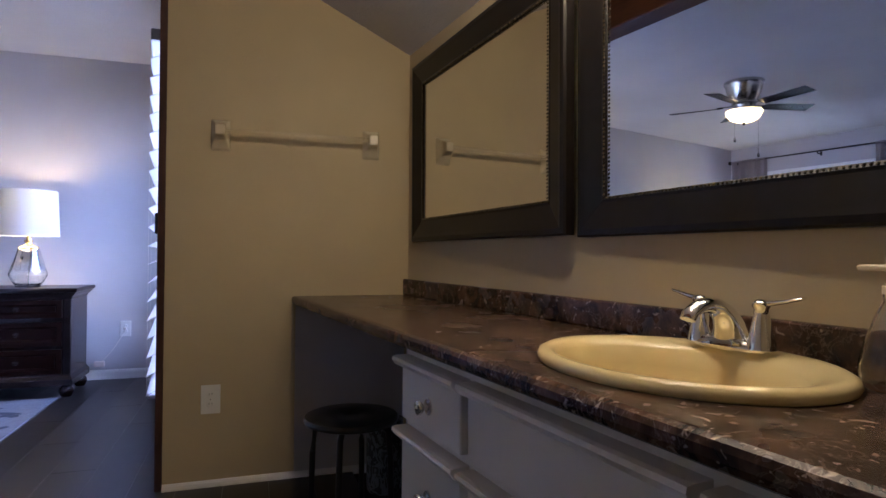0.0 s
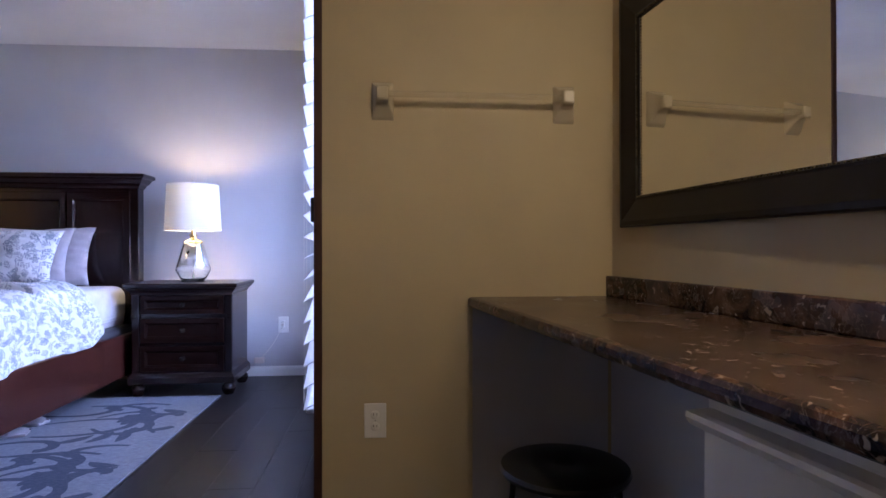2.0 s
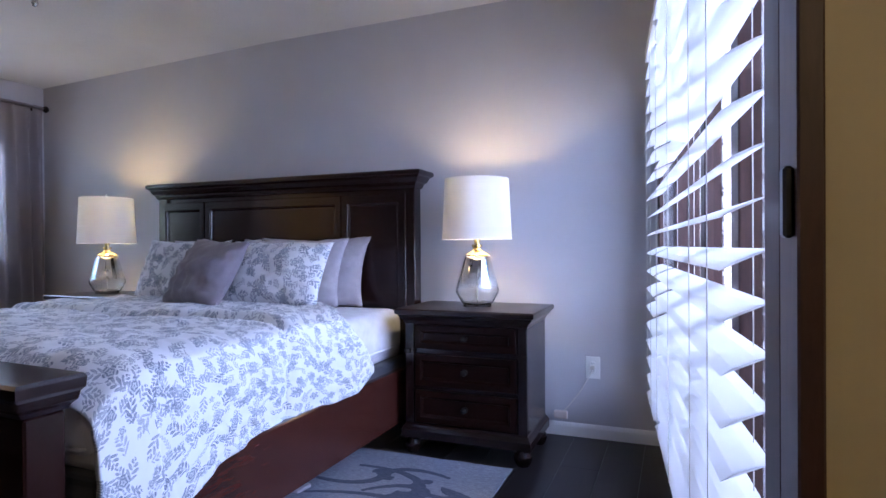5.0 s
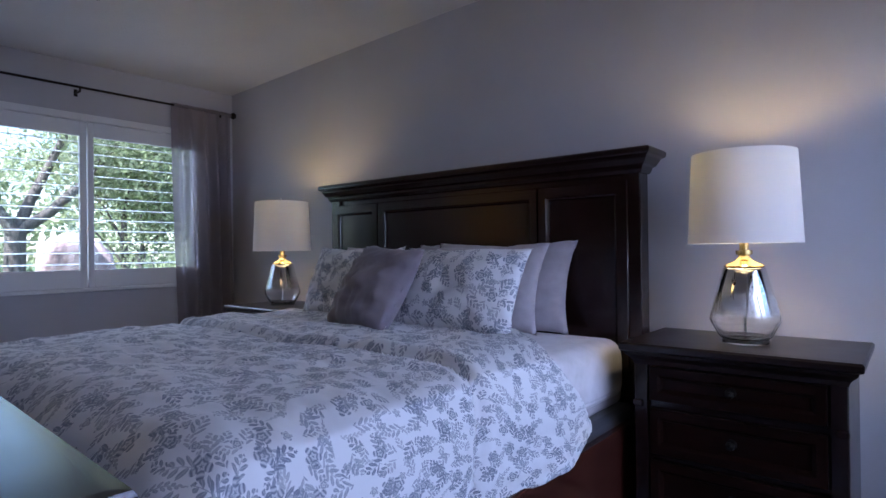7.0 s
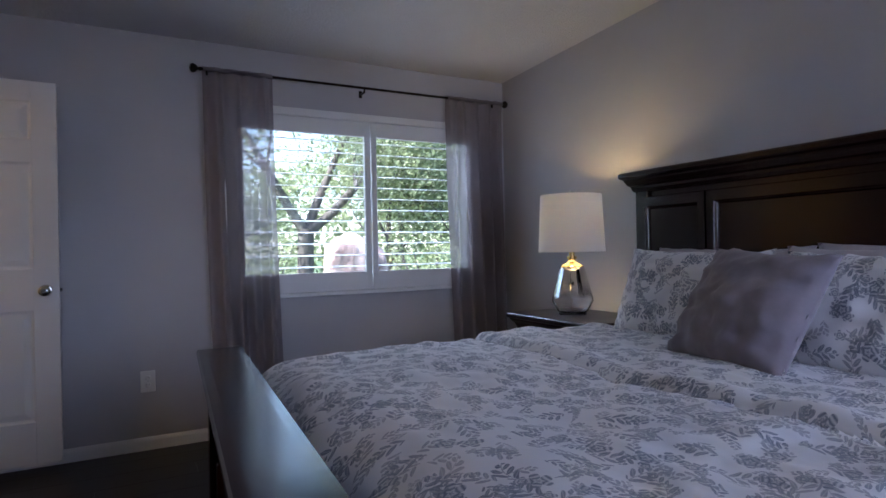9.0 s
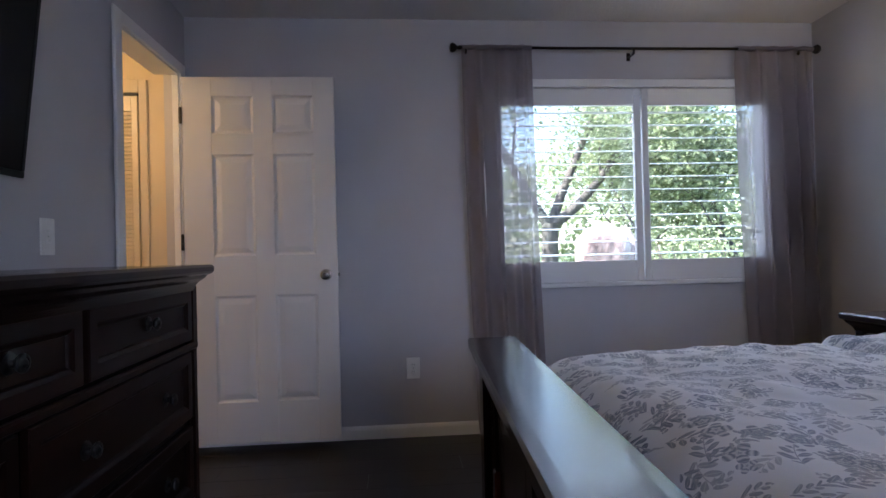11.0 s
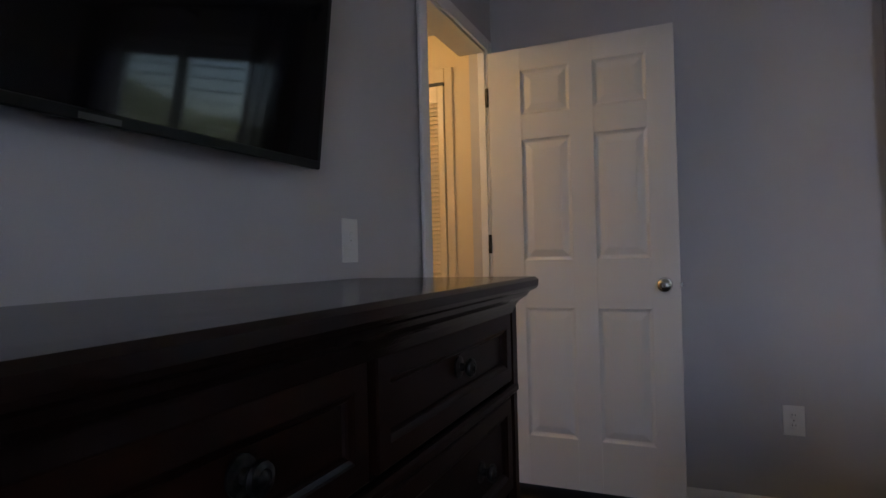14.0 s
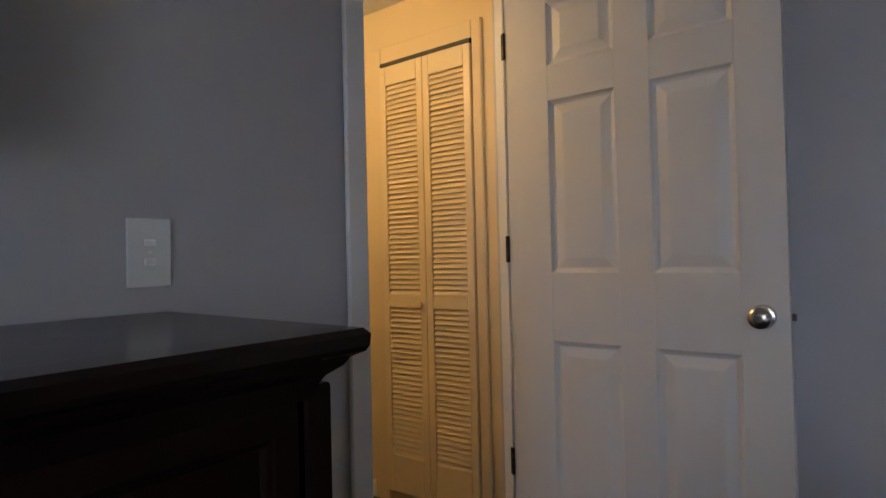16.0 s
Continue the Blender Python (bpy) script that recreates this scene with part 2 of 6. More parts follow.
# dark brown marbled laminate
laminate = mat("brown_marble_laminate", (0.06, 0.04, 0.035), 0.22, 0, 0.4)
_v = coords(laminate)
_base = ramp(laminate, noise_tex(laminate, _v, 11, 6, 0.65, 1.2), [(0.30, (0.008, 0.007, 0.009)), (0.45, (0.036, 0.019, 0.014)), (0.60, (0.095, 0.050, 0.030)), (0.72, (0.14, 0.085, 0.055)), (0.85, (0.025, 0.016, 0.014))])
_vn = ramp(laminate, noise_tex(laminate, _v, 17, 7, 0.6, 2.4), [(0.485, (0, 0, 0)), (0.513, (1, 1, 1)), (0.54, (0, 0, 0))])
_msk = ramp(laminate, noise_tex(laminate, _v, 12, 3), [(0.42, (0, 0, 0)), (0.54, (1, 1, 1))])
_veins = mixc(laminate, 1.0, _vn, _msk, "MULTIPLY")
_flk = ramp(laminate, noise_tex(laminate, coords(laminate, (1, 1, 1)), 48, 2, 0.5, 0.9), [(0.645, (0, 0, 0)), (0.69, (1, 1, 1))])
_col = mixc(laminate, mth(laminate, "MULTIPLY", _veins, 0.32), _base, (0.36, 0.28, 0.21))
_col = mixc(laminate, mth(laminate, "MULTIPLY", _flk, 0.7), _col, (0.40, 0.31, 0.24))
setin(laminate, "Base Color", _col)
setin(laminate, "Roughness", ramp(laminate, noise_tex(laminate, _v, 5, 4), [(0.3, (0.20,) * 3), (0.8, (0.33,) * 3)]))


def fabric(name, color, rough=0.9, weave=900, vary=0.1):
    m = mat(name, color, rough, 0, 0.1)
    v = coords(m)
    setin(m, "Base Color", ramp(m, noise_tex(m, v, 14, 4), [(0.3, tuple(c * (1 - vary) for c in color)), (0.7, tuple(min(1, c * (1 + vary)) for c in color))]))
    bump(m, noise_tex(m, v, weave, 2), 0.15, 0.002)
    m.node_tree.nodes["Principled BSDF"].inputs["Sheen Weight"].default_value = 0.2
    return m


sheet_mat = fabric("white_sheet", (0.62, 0.60, 0.63))
sham_mat = fabric("grey_lilac_sham", (0.42, 0.39, 0.42))
cushion_mat = fabric("mauve_grey_velvet", (0.22, 0.195, 0.225), 0.75)
boxspring_mat = fabric("dark_bed_base_fabric", (0.05, 0.05, 0.06))


def toile(name):
    """White cotton printed with grey-blue flowers and curved leafy sprigs."""
    m = mat(name, (0.8, 0.8, 0.82), 0.85, 0, 0.15)
    n, l, b = nodes(m)
    uv = coords(m, kind="UV")

    def cell(k, scale):
        """Turned local place inside a scattered cell, in cell widths, and the cell's three random numbers."""
        mp = n.new("ShaderNodeMapping")
        mp.inputs["Location"].default_value = (k * 3.37, k * 1.71, 0)
        l.new(uv, mp.inputs[0])
        vo = n.new("ShaderNodeTexVoronoi"); vo.voronoi_dimensions = "2D"
        vo.inputs["Scale"].default_value = scale
        vo.inputs["Randomness"].default_value = 0.75
        l.new(mp.outputs[0], vo.inputs["Vector"])
        sub = n.new("ShaderNodeVectorMath"); sub.operation = "SUBTRACT"
        l.new(mp.outputs[0], sub.inputs[0]); l.new(vo.outputs["Position"], sub.inputs[1])
        sepc = n.new("ShaderNodeSeparateColor"); l.new(vo.outputs["Color"], sepc.inputs[0])
        rotn = n.new("ShaderNodeVectorRotate"); rotn.rotation_type = "Z_AXIS"
        l.new(mth(m, "MULTIPLY", sepc.outputs[0], 6.283), rotn.inputs["Angle"])
        l.new(sub.outputs[0], rotn.inputs["Vector"])
        sx = n.new("ShaderNodeSeparateXYZ"); l.new(rotn.outputs[0], sx.inputs[0])
        return mth(m, "MULTIPLY", sx.outputs[0], scale), mth(m, "MULTIPLY", sx.outputs[1], scale), sepc.outputs

    def sprig(k, scale, leaves, reach, keep, ink):
        """A curved stem with slanting pointed leaves on both sides, alternating."""
        u, v, rnd3 = cell(k, scale)
        bend = mth(m, "MULTIPLY", mth(m, "SUBTRACT", rnd3[1], 0.5), 1.3)
        v = mth(m, "ADD", v, mth(m, "MULTIPLY", mth(m, "MULTIPLY", u, u), bend))
        side = mth(m, "ABSOLUTE", v)
        room = mth(m, "SUBTRACT", 1.0, mth(m, "MULTIPLY", mth(m, "MULTIPLY", u, u), 4.3))
        s_ = mth(m, "DIVIDE", side, mth(m, "MAXIMUM", mth(m, "MULTIPLY", room, reach), 0.001))
        odd = mth(m, "MULTIPLY", mth(m, "GREATER_THAN", v, 0.0), 0.5)
        c = mth(m, "FRACT", mth(m, "ADD", mth(m, "MULTIPLY", mth(m, "SUBTRACT", u, mth(m, "MULTIPLY", side, 0.9)), leaves), odd))
        c = mth(m, "ABSOLUTE", mth(m, "SUBTRACT", c, 0.5))
        wid = mth(m, "MULTIPLY", mth(m, "MULTIPLY", s_, mth(m, "SUBTRACT", 1.0, s_)), 1.45)
        leaf = mth(m, "GREATER_THAN", wid, c)
        stem = mth(m, "MULTIPLY", mth(m, "LESS_THAN", side, 0.010), mth(m, "GREATER_THAN", room, 0.0))
        vein = mth(m, "SUBTRACT", 1.0, mth(m, "MULTIPLY", mth(m, "LESS_THAN", c, 0.05), 0.35))
        a = mth(m, "MAXIMUM", mth(m, "MULTIPLY", leaf, vein), mth(m, "MULTIPLY", stem, 0.8))
        a = mth(m, "MULTIPLY", a, mth(m, "LESS_THAN", rnd3[2], keep))
        tone = mth(m, "ADD", 0.6, mth(m, "MULTIPLY", rnd3[1], 0.4))
        return mth(m, "MULTIPLY", a, mth(m, "MULTIPLY", tone, ink))

    def bloom(k, scale, size, keep, ink):
        """A flower of five notched petals with darker rings."""
        u, v, rnd3 = cell(k, scale)
        r = mth(m, "SQRT", mth(m, "ADD", mth(m, "MULTIPLY", u, u), mth(m, "MULTIPLY", v, v)))
        ang = mth(m, "ARCTAN2", v, u)
        petal = mth(m, "ABSOLUTE", mth(m, "COSINE", mth(m, "MULTIPLY", ang, 2.5)))
        edge = mth(m, "MULTIPLY", mth(m, "ADD", 0.42, mth(m, "MULTIPLY", mth(m, "POWER", petal, 0.6), 0.58)), size)
        inside = mth(m, "GREATER_THAN", edge, r)
        ring = mth(m, "ADD", 0.62, mth(m, "MULTIPLY", mth(m, "SINE", mth(m, "ADD", mth(m, "MULTIPLY", r, 44.0), mth(m, "MULTIPLY", petal, 2.5))), 0.38))
        a = mth(m, "MULTIPLY", mth(m, "MULTIPLY", inside, ring), mth(m, "LESS_THAN", rnd3[2], keep))
        return mth(m, "MULTIPLY", a, ink)

    total = None
    for a in (sprig(0, 12.0, 4.0, 0.30, 0.80, 0.95), sprig(1, 15.5, 3.6, 0.31, 0.48, 0.85), sprig(2, 20.5, 3.2, 0.32, 0.36, 0.85), sprig(5, 7.5, 9, 0.07, 0.45, 0.7),
              bloom(3, 12.0, 0.33, 0.42, 0.95), bloom(4, 19.0, 0.30, 0.25, 0.85)):
        total = a if total is None else mth(m, "MAXIMUM", total, a)
    worn = mth(m, "ADD", 0.72, mth(m, "MULTIPLY", noise_tex(m, uv, 60, 3), 0.45))
    total = mth(m, "MINIMUM", mth(m, "MULTIPLY", total, worn), 1.0)
    col = mixc(m, total, (0.69, 0.69, 0.71), (0.120, 0.142, 0.205))
    setin(m, "Base Color", col)
    b.inputs["Sheen Weight"].default_value, b.inputs["Sheen Roughness"].default_value = 0.3, 0.35
    bump(m, noise_tex(m, uv, 420, 2), 0.12, 0.002)
    return m


toile_mat = toile("grey_floral_cotton")

rug_base = mat("grey_blue_rug_pile", (0.25, 0.26, 0.31), 0.95, 0, 0.05)
_v = coords(rug_base)
setin(rug_base, "Base Color", ramp(rug_base, noise_tex(rug_base, coords(rug_base, (14, 90, 20)), 3, 5, 0.7), [(0.3, (0.13, 0.14, 0.175)), (0.55, (0.235, 0.245, 0.285)), (0.75, (0.35, 0.36, 0.40))]))
bump(rug_base, noise_tex(rug_base, _v, 300, 3), 0.5, 0.006)
rug_dark = mat("slate_rug_pile", (0.075, 0.085, 0.12), 0.95, 0, 0.05)
setin(rug_dark, "Base Color", ramp(rug_dark, noise_tex(rug_dark, coords(rug_dark, (14, 90, 20)), 3, 4), [(0.3, (0.05, 0.06, 0.09)), (0.7, (0.11, 0.12, 0.16))]))
bump(rug_dark, noise_tex(rug_dark, coords(rug_dark), 300, 3), 0.5, 0.006)

# sheer curtain voile
sheer = mat("sheer_mauve_voile", (0.36, 0.315, 0.33), 0.85, 0, 0.1)
_n, _l, _b = nodes(sheer)
_tp = _n.new("ShaderNodeBsdfTransparent")
_tl = _n.new("ShaderNodeBsdfTranslucent"); _tl.inputs[0].default_value = (0.44, 0.39, 0.41, 1)
_m1 = _n.new("ShaderNodeMixShader"); _m1.inputs[0].default_value = 0.5
_l.new(_b.outputs[0], _m1.inputs[1]); _l.new(_tl.outputs[0], _m1.inputs[2])
_m2 = _n.new("ShaderNodeMixShader"); _m2.inputs[0].default_value = 0.76
_l.new(_tp.outputs[0], _m2.inputs[1]); _l.new(_m1.outputs[0], _m2.inputs[2])
_l.new(_m2.outputs[0], _n["Material Output"].inputs[0])

# outdoors
grass_mat = mat("lawn", (0.06, 0.10, 0.03), 0.9)
setin(grass_mat, "Base Color", ramp(grass_mat, noise_tex(grass_mat, coords(grass_mat), 3, 6), [(0.3, (0.035, 0.07, 0.02)), (0.7, (0.10, 0.14, 0.05))]))
bark_mat = mat("grey_bark", (0.10, 0.08, 0.065), 0.9)
setin(bark_mat, "Base Color", ramp(bark_mat, noise_tex(bark_mat, coords(bark_mat, (6, 6, 1.5)), 5, 5), [(0.3, (0.05, 0.043, 0.038)), (0.7, (0.14, 0.12, 0.105))]))
leaf_mat = mat("leaf_green", (0.08, 0.13, 0.04), 0.6)
_n, _l, _b = nodes(leaf_mat)
_gi = _n.new("ShaderNodeNewGeometry")
_lc = ramp(leaf_mat, _gi.outputs["Random Per Island"], [(0, (0.16, 0.195, 0.10)), (0.6, (0.30, 0.345, 0.19)), (1, (0.48, 0.52, 0.33))])
_l.new(_lc, _b.inputs["Base Color"])
_tl = _n.new("ShaderNodeBsdfTranslucent"); _l.new(_lc, _tl.inputs[0])
_ms = _n.new("ShaderNodeMixShader"); _ms.inputs[0].default_value = 0.55
_l.new(_b.outputs[0], _ms.inputs[1]); _l.new(_tl.outputs[0], _ms.inputs[2])
_l.new(_ms.outputs[0], _n["Material Output"].inputs[0])
pink_stone = mat("pink_weathered_stone", (0.42, 0.30, 0.28), 0.9)
setin(pink_stone, "Base Color", ramp(pink_stone, noise_tex(pink_stone, coords(pink_stone), 5, 5, 0.6), [(0.32, (0.17, 0.11, 0.10)), (0.52, (0.36, 0.265, 0.25)), (0.7, (0.50, 0.41, 0.39))]))
bump(pink_stone, noise_tex(pink_stone, coords(pink_stone), 14, 5), 0.6, 0.03)

# ---- building helpers ----


def bm_box(bm, x0, x1, y0, y1, z0, z1, bev=0.0, seg=1):
    t = bmesh.new()
    bmesh.ops.create_cube(t, size=1)
    for v in t.verts:
        v.co = Vector(((x0 + x1) / 2 + v.co.x * (x1 - x0), (y0 + y1) / 2 + v.co.y * (y1 - y0), (z0 + z1) / 2 + v.co.z * (z1 - z0)))
    if bev > 0:
        bmesh.ops.bevel(t, geom=t.edges[:], offset=bev, segments=seg, affect="EDGES", profile=0.5)
    me = bpy.data.meshes.new("tmp")
    t.to_mesh(me)
    bm.from_mesh(me)
    bpy.data.meshes.remove(me)
    t.free()
    return bm


def box(*a, **k):
    return bm_box(bmesh.new(), *a, **k)


def bm_lathe(bm, prof, seg=24, cx=0.0, cy=0.0, cz=0.0, m=None):
    """Turned shape: prof is a list of (radius, height)."""
    rings = []
    for r, z in prof:
        if r < 1e-5:
            p = Vector((cx, cy, cz + z))
            rings.append([bm.verts.new(m @ p if m else p)])
        else:
            ring = []
            for i in range(seg):
                a = 2 * math.pi * i / seg
                p = Vector((cx + r * math.cos(a), cy + r * math.sin(a), cz + z))
                ring.append(bm.verts.new(m @ p if m else p))
            rings.append(ring)
    for a, b in zip(rings, rings[1:]):
        for i in range(seg):
            j = (i + 1) % seg
            if len(a) == 1 and len(b) == 1:
                continue
            if len(a) == 1:
                bm.faces.new((a[0], b[j], b[i]))
            elif len(b) == 1:
                bm.faces.new((a[i], a[j], b[0]))
            else:
                bm.faces.new((a[i], a[j], b[j], b[i]))
    bmesh.ops.recalc_face_normals(bm, faces=bm.faces[:])
    return bm


def lathe(*a, **k):
    return bm_lathe(bmesh.new(), *a, **k)


def bm_tube(bm, pts, rad, seg=10):
    """A tube along points; rad is one radius or one for each point."""
    pts = [Vector(p) for p in pts]
    rs = rad if isinstance(rad, (list, tuple)) else [rad] * len(pts)
    up = Vector((0, 0, 1))
    rings = []
    for i, p in enumerate(pts):
        d = (pts[min(i + 1, len(pts) - 1)] - pts[max(i - 1, 0)]).normalized()
        s = d.cross(up)
        if s.length < 0.05:
            s = d.cross(Vector((1, 0, 0)))
        s.normalize()
        u = s.cross(d)
        rings.append([bm.verts.new(p + rs[i] * (math.cos(2 * math.pi * k / seg) * s + math.sin(2 * math.pi * k / seg) * u)) for k in range(seg)])
    for a, b in zip(rings, rings[1:]):
        for k in range(seg):
            j = (k + 1) % seg
            bm.faces.new((a[k], a[j], b[j], b[k]))
    bm.faces.new(rings[0][::-1])
    bm.faces.new(rings[-1])
    bmesh.ops.recalc_face_normals(bm, faces=bm.faces[:])
    return bm


def tube(*a, **k):
    return bm_tube(bmesh.new(), *a, **k)


def bm_run(bm, prof, x0, x1, cap=True):
    """A moulding along local x: prof is a closed list of (y, z)."""
    a = [bm.verts.new((x0, y, z)) for y, z in prof]
    b = [bm.verts.new((x1, y, z)) for y, z in prof]
    n = len(prof)
    for i in range(n):
        j = (i + 1) % n
        bm.faces.new((a[i], a[j], b[j], b[i]))
    if cap:
        bm.faces.new(a[::-1])
        bm.faces.new(b)
    bmesh.ops.recalc_face_normals(bm, faces=bm.faces[:])
    return bm


def bm_crown(bm, x0, x1, y0, y1, levels):
    """A stepped slab: levels is a list of (overhang, z)."""
    rings = []
    for o, z in levels:
        rings.append([bm.verts.new(c) for c in ((x0 - o, y0 - o, z), (x1 + o, y0 - o, z), (x1 + o, y1 + o, z), (x0 - o, y1 + o, z))])
    for a, b in zip(rings, rings[1:]):
        for i in range(4):
            j = (i + 1) % 4
            bm.faces.new((a[i], a[j], b[j], b[i]))
    bm.faces.new(rings[0][::-1])
    bm.faces.new(rings[-1])
    bmesh.ops.recalc_face_normals(bm, faces=bm.faces[:])
    return bm


def soft(bm, ang=40):
    for f in bm.faces:
        f.smooth = True
    for e in bm.edges:
        if len(e.link_faces) == 2 and e.calc_face_angle(0) > radians(ang):
            e.smooth = False
    return bm


def part(name, bm, material, parent=None, label=""):
    me = bpy.data.meshes.new(name)
    bm.to_mesh(me)
    bm.free()
    me.materials.append(material)
    ob = new(name, me)
    if parent is not None:
        ob.parent = parent
    if label:
        ob["label"] = label
    return ob


def thing(name, m, label, category, group=""):
    ob = new(name)
    ob.empty_display_size = 0.1
    ob.matrix_world = m
    return tagged(ob, label, category, group)


def structure(name, bm, material, label, category, m=None):
    ob = part(name, bm, material)
    if m is not None:
        ob.matrix_world = m
    return tagged(ob, label, category, "", "structure")


def twin(ob, parent, loc, name=None):
    """One more piece on the same mesh."""
    o = new(name or ob.name.split(".")[0], ob.data)
    o.parent = parent
    o.location = loc
    return o


def knob(parent, x, y, z, r=0.018, material=None):
    """A turned cabinet knob with a back plate, facing local -y."""
    m = Matrix.Translation((x, y, z)) @ Matrix.Rotation(radians(90), 4, "X")
    b = lathe([(0, 0), (r * 1.15, 0), (r * 1.15, 0.003), (r * 0.45, 0.005), (r * 0.4, 0.014), (r * 0.8, 0.019), (r, 0.025), (r * 0.92, 0.030), (r * 0.55, 0.032), (r * 0.5, 0.030), (r * 0.25, 0.034), (0, 0.035)], 18, m=m)
    return part("knob", soft(b), material or pewter, parent, "round turned metal knob")


def drawer_front(bm, x0, x1, y, z0, z1, border=0.045, t=0.022):
    """A framed front facing -y: bevelled edge, flat frame, ogee step, sunk field, all one piece."""
    lev = [(0, y), (0, y - t + 0.003), (0.003, y - t), (border, y - t), (border + 0.003, y - t * 0.86), (border + 0.009, y - t * 0.70), (border + 0.012, y - t * 0.52), (border + 0.014, y - t * 0.30)]
    rings = [[bm.verts.new(c) for c in ((x0 + o, yy, z0 + o), (x1 - o, yy, z0 + o), (x1 - o, yy, z1 - o), (x0 + o, yy, z1 - o))] for o, yy in lev]
    for a, c in zip(rings, rings[1:]):
        for i in range(4):
            bm.faces.new((a[i], a[(i + 1) % 4], c[(i + 1) % 4], c[i]))
    bm.faces.new(rings[-1])
    bm.faces.new(rings[0][::-1])
    bmesh.ops.recalc_face_normals(bm, faces=bm.faces[:])
    return bm


# ---- shell of the house ----
XW, YN, YS, YT = -5.395, 4.84, 1.0, 2.305   # west, north, south, towel-bar wall faces
EA = 5.8                                     # the window wall leans a little off square
VA = 7.6                                     # so does the vanity wall
M_EAST = pose(-0.405, YN, 0, 0, 0, EA - 90)  # local x runs south, y outward
M_VAN = pose(0.388, YT, 0, 0, 0, VA - 90)    # local x runs south along the counter, y to the wall


def ceil_z(x):
    return 2.478 + 0.030 * (min(x, -3.0) - XW) + 0.006 * max(0, x + 3.0)


# west wall with the window opening
WY0, WY1, WZ0, WZ1 = 2.775, 4.54, 0.94, 2.05
b = bmesh.new()
bm_box(b, XW - 0.16, XW, YS - 0.12, WY0, 0, 2.62)
bm_box(b, XW - 0.16, XW, WY1, YN + 0.15, 0, 2.62)
bm_box(b, XW - 0.16, XW, WY0, WY1, 0, WZ0)
bm_box(b, XW - 0.16, XW, WY0, WY1, WZ1, 2.62)
structure("wall_west", b, wall_paint, "light grey painted bedroom wall around the shuttered window", "wall")
structure("wall_north", box(XW, 0.12, YN, YN + 0.15, 0, 2.75), wall_paint, "light grey painted wall behind the bed", "wall")
# south wall with the doorway
DX0, DX1, DZ = -5.285, -4.575, 2.125
b = bmesh.new()
bm_box(b, XW, DX0, YS - 0.025, YS, 0, 2.75)
bm_box(b, DX1, -1.45, YS - 0.12, YS, 0, 2.75)
bm_box(b, DX0, DX1, YS - 0.12, YS, DZ, 2.75)
structure("wall_south", b, wall_paint, "light grey painted wall with the doorway and the television", "wall")
structure("wall_passage", box(-1.45, -1.33, -1.6, YS, 0, 2.75), wall_paint, "light grey painted side wall of the vanity passage", "wall")
structure("wall_back", box(-1.45, 1.6, -1.75, -1.6, 0, 2.75), tan_paint, "tan painted wall closing the vanity passage", "wall")
# towel-bar wall, bedroom side grey is never seen
structure("wall_towel", box(-0.155, 1.2, YT, YT + 0.12, 0, 2.9), tan_paint, "tan painted end wall with the towel bar", "wall")
b = box(-0.3, 4.2, 0.53, 0.66, 0, 2.9)
structure("wall_vanity", b, tan_paint, "tan painted wall behind the vanity mirrors", "wall", M_VAN)
# thin grey sheets over the tan walls below the counter
structure("wall_knee_side", box(0.392, 0.905, YT - 0.003, YT, 0.0, 0.785), wall_paint, "grey patch of wall below the counter's end", "wall")
structure("wall_knee_back", box(0.07, 1.262, 0.5265, 0.53, 0.0, 0.785), wall_paint, "grey wall at the back of the knee space", "wall", M_VAN)
# window wall of the bedroom, local frame
EX0, EX1, EZ0, EZ1 = 0.28, 2.32, 0.34, 2.06
b = bmesh.new()
bm_box(b, -0.1, EX0, 0, 0.14, 0, 2.9)
bm_box(b, EX1, 2.43, 0, 0.14, 0, 2.9)
bm_box(b, EX0, EX1, 0, 0.14, 0, EZ0)
bm_box(b, EX0, EX1, 0, 0.14, EZ1, 2.9)
structure("wall_east", b, wall_paint, "light grey painted wall around the large wooden window", "wall", M_EAST)

# bedroom ceiling rises slightly to the east, the vanity ceiling falls with the roof
b = bmesh.new()
x0, x1, y0, y1 = XW - 0.1, -0.19, -1.7, YN + 0.1
prof = [(x0, ceil_z(x0)), (-3.0, ceil_z(-3.0)), (x1, ceil_z(x1)), (x1, ceil_z(x1) + 0.1), (x0, ceil_z(x0) + 0.1)]
lo = [b.verts.new((x, y0, z)) for x, z in prof]
hi = [b.verts.new((x, y1, z)) for x, z in prof]
for i in range(5):
    b.faces.new((lo[i], lo[(i + 1) % 5], hi[(i + 1) % 5], hi[i]))
b.faces.new(lo); b.faces.new(hi[::-1])
bmesh.ops.recalc_face_normals(b, faces=b.faces[:])
structure("ceiling", b, ceiling_mat, "white popcorn-textured bedroom ceiling", "ceiling")
b = bmesh.new()
lo = [b.verts.new(p) for p in ((-0.3, 0.62, 1.95), (4.3, 0.62, 1.95), (4.3, -1.1, 2.785), (-0.3, -1.1, 2.785))]
hi = [b.verts.new(v.co + Vector((0, 0, 0.1))) for v in lo]
b.faces.new(lo); b.faces.new(hi[::-1])
for i in range(4):
    b.faces.new((lo[i], lo[(i + 1) % 4], hi[(i + 1) % 4], hi[i]))
bmesh.ops.recalc_face_normals(b, faces=b.faces[:])
structure("ceiling_vanity", b, ceiling_mat, "sloping popcorn-textured ceiling over the vanity", "ceiling", M_VAN)
beam = thing("ceiling_beam", pose(0, 0, 0), "brown wooden beam between the bedroom and vanity ceilings", "beam")
part("beam_body", box(-0.30, -0.15, -1.55, YT + 0.10, 2.275, 2.75, 0.006), beam_wood, beam)

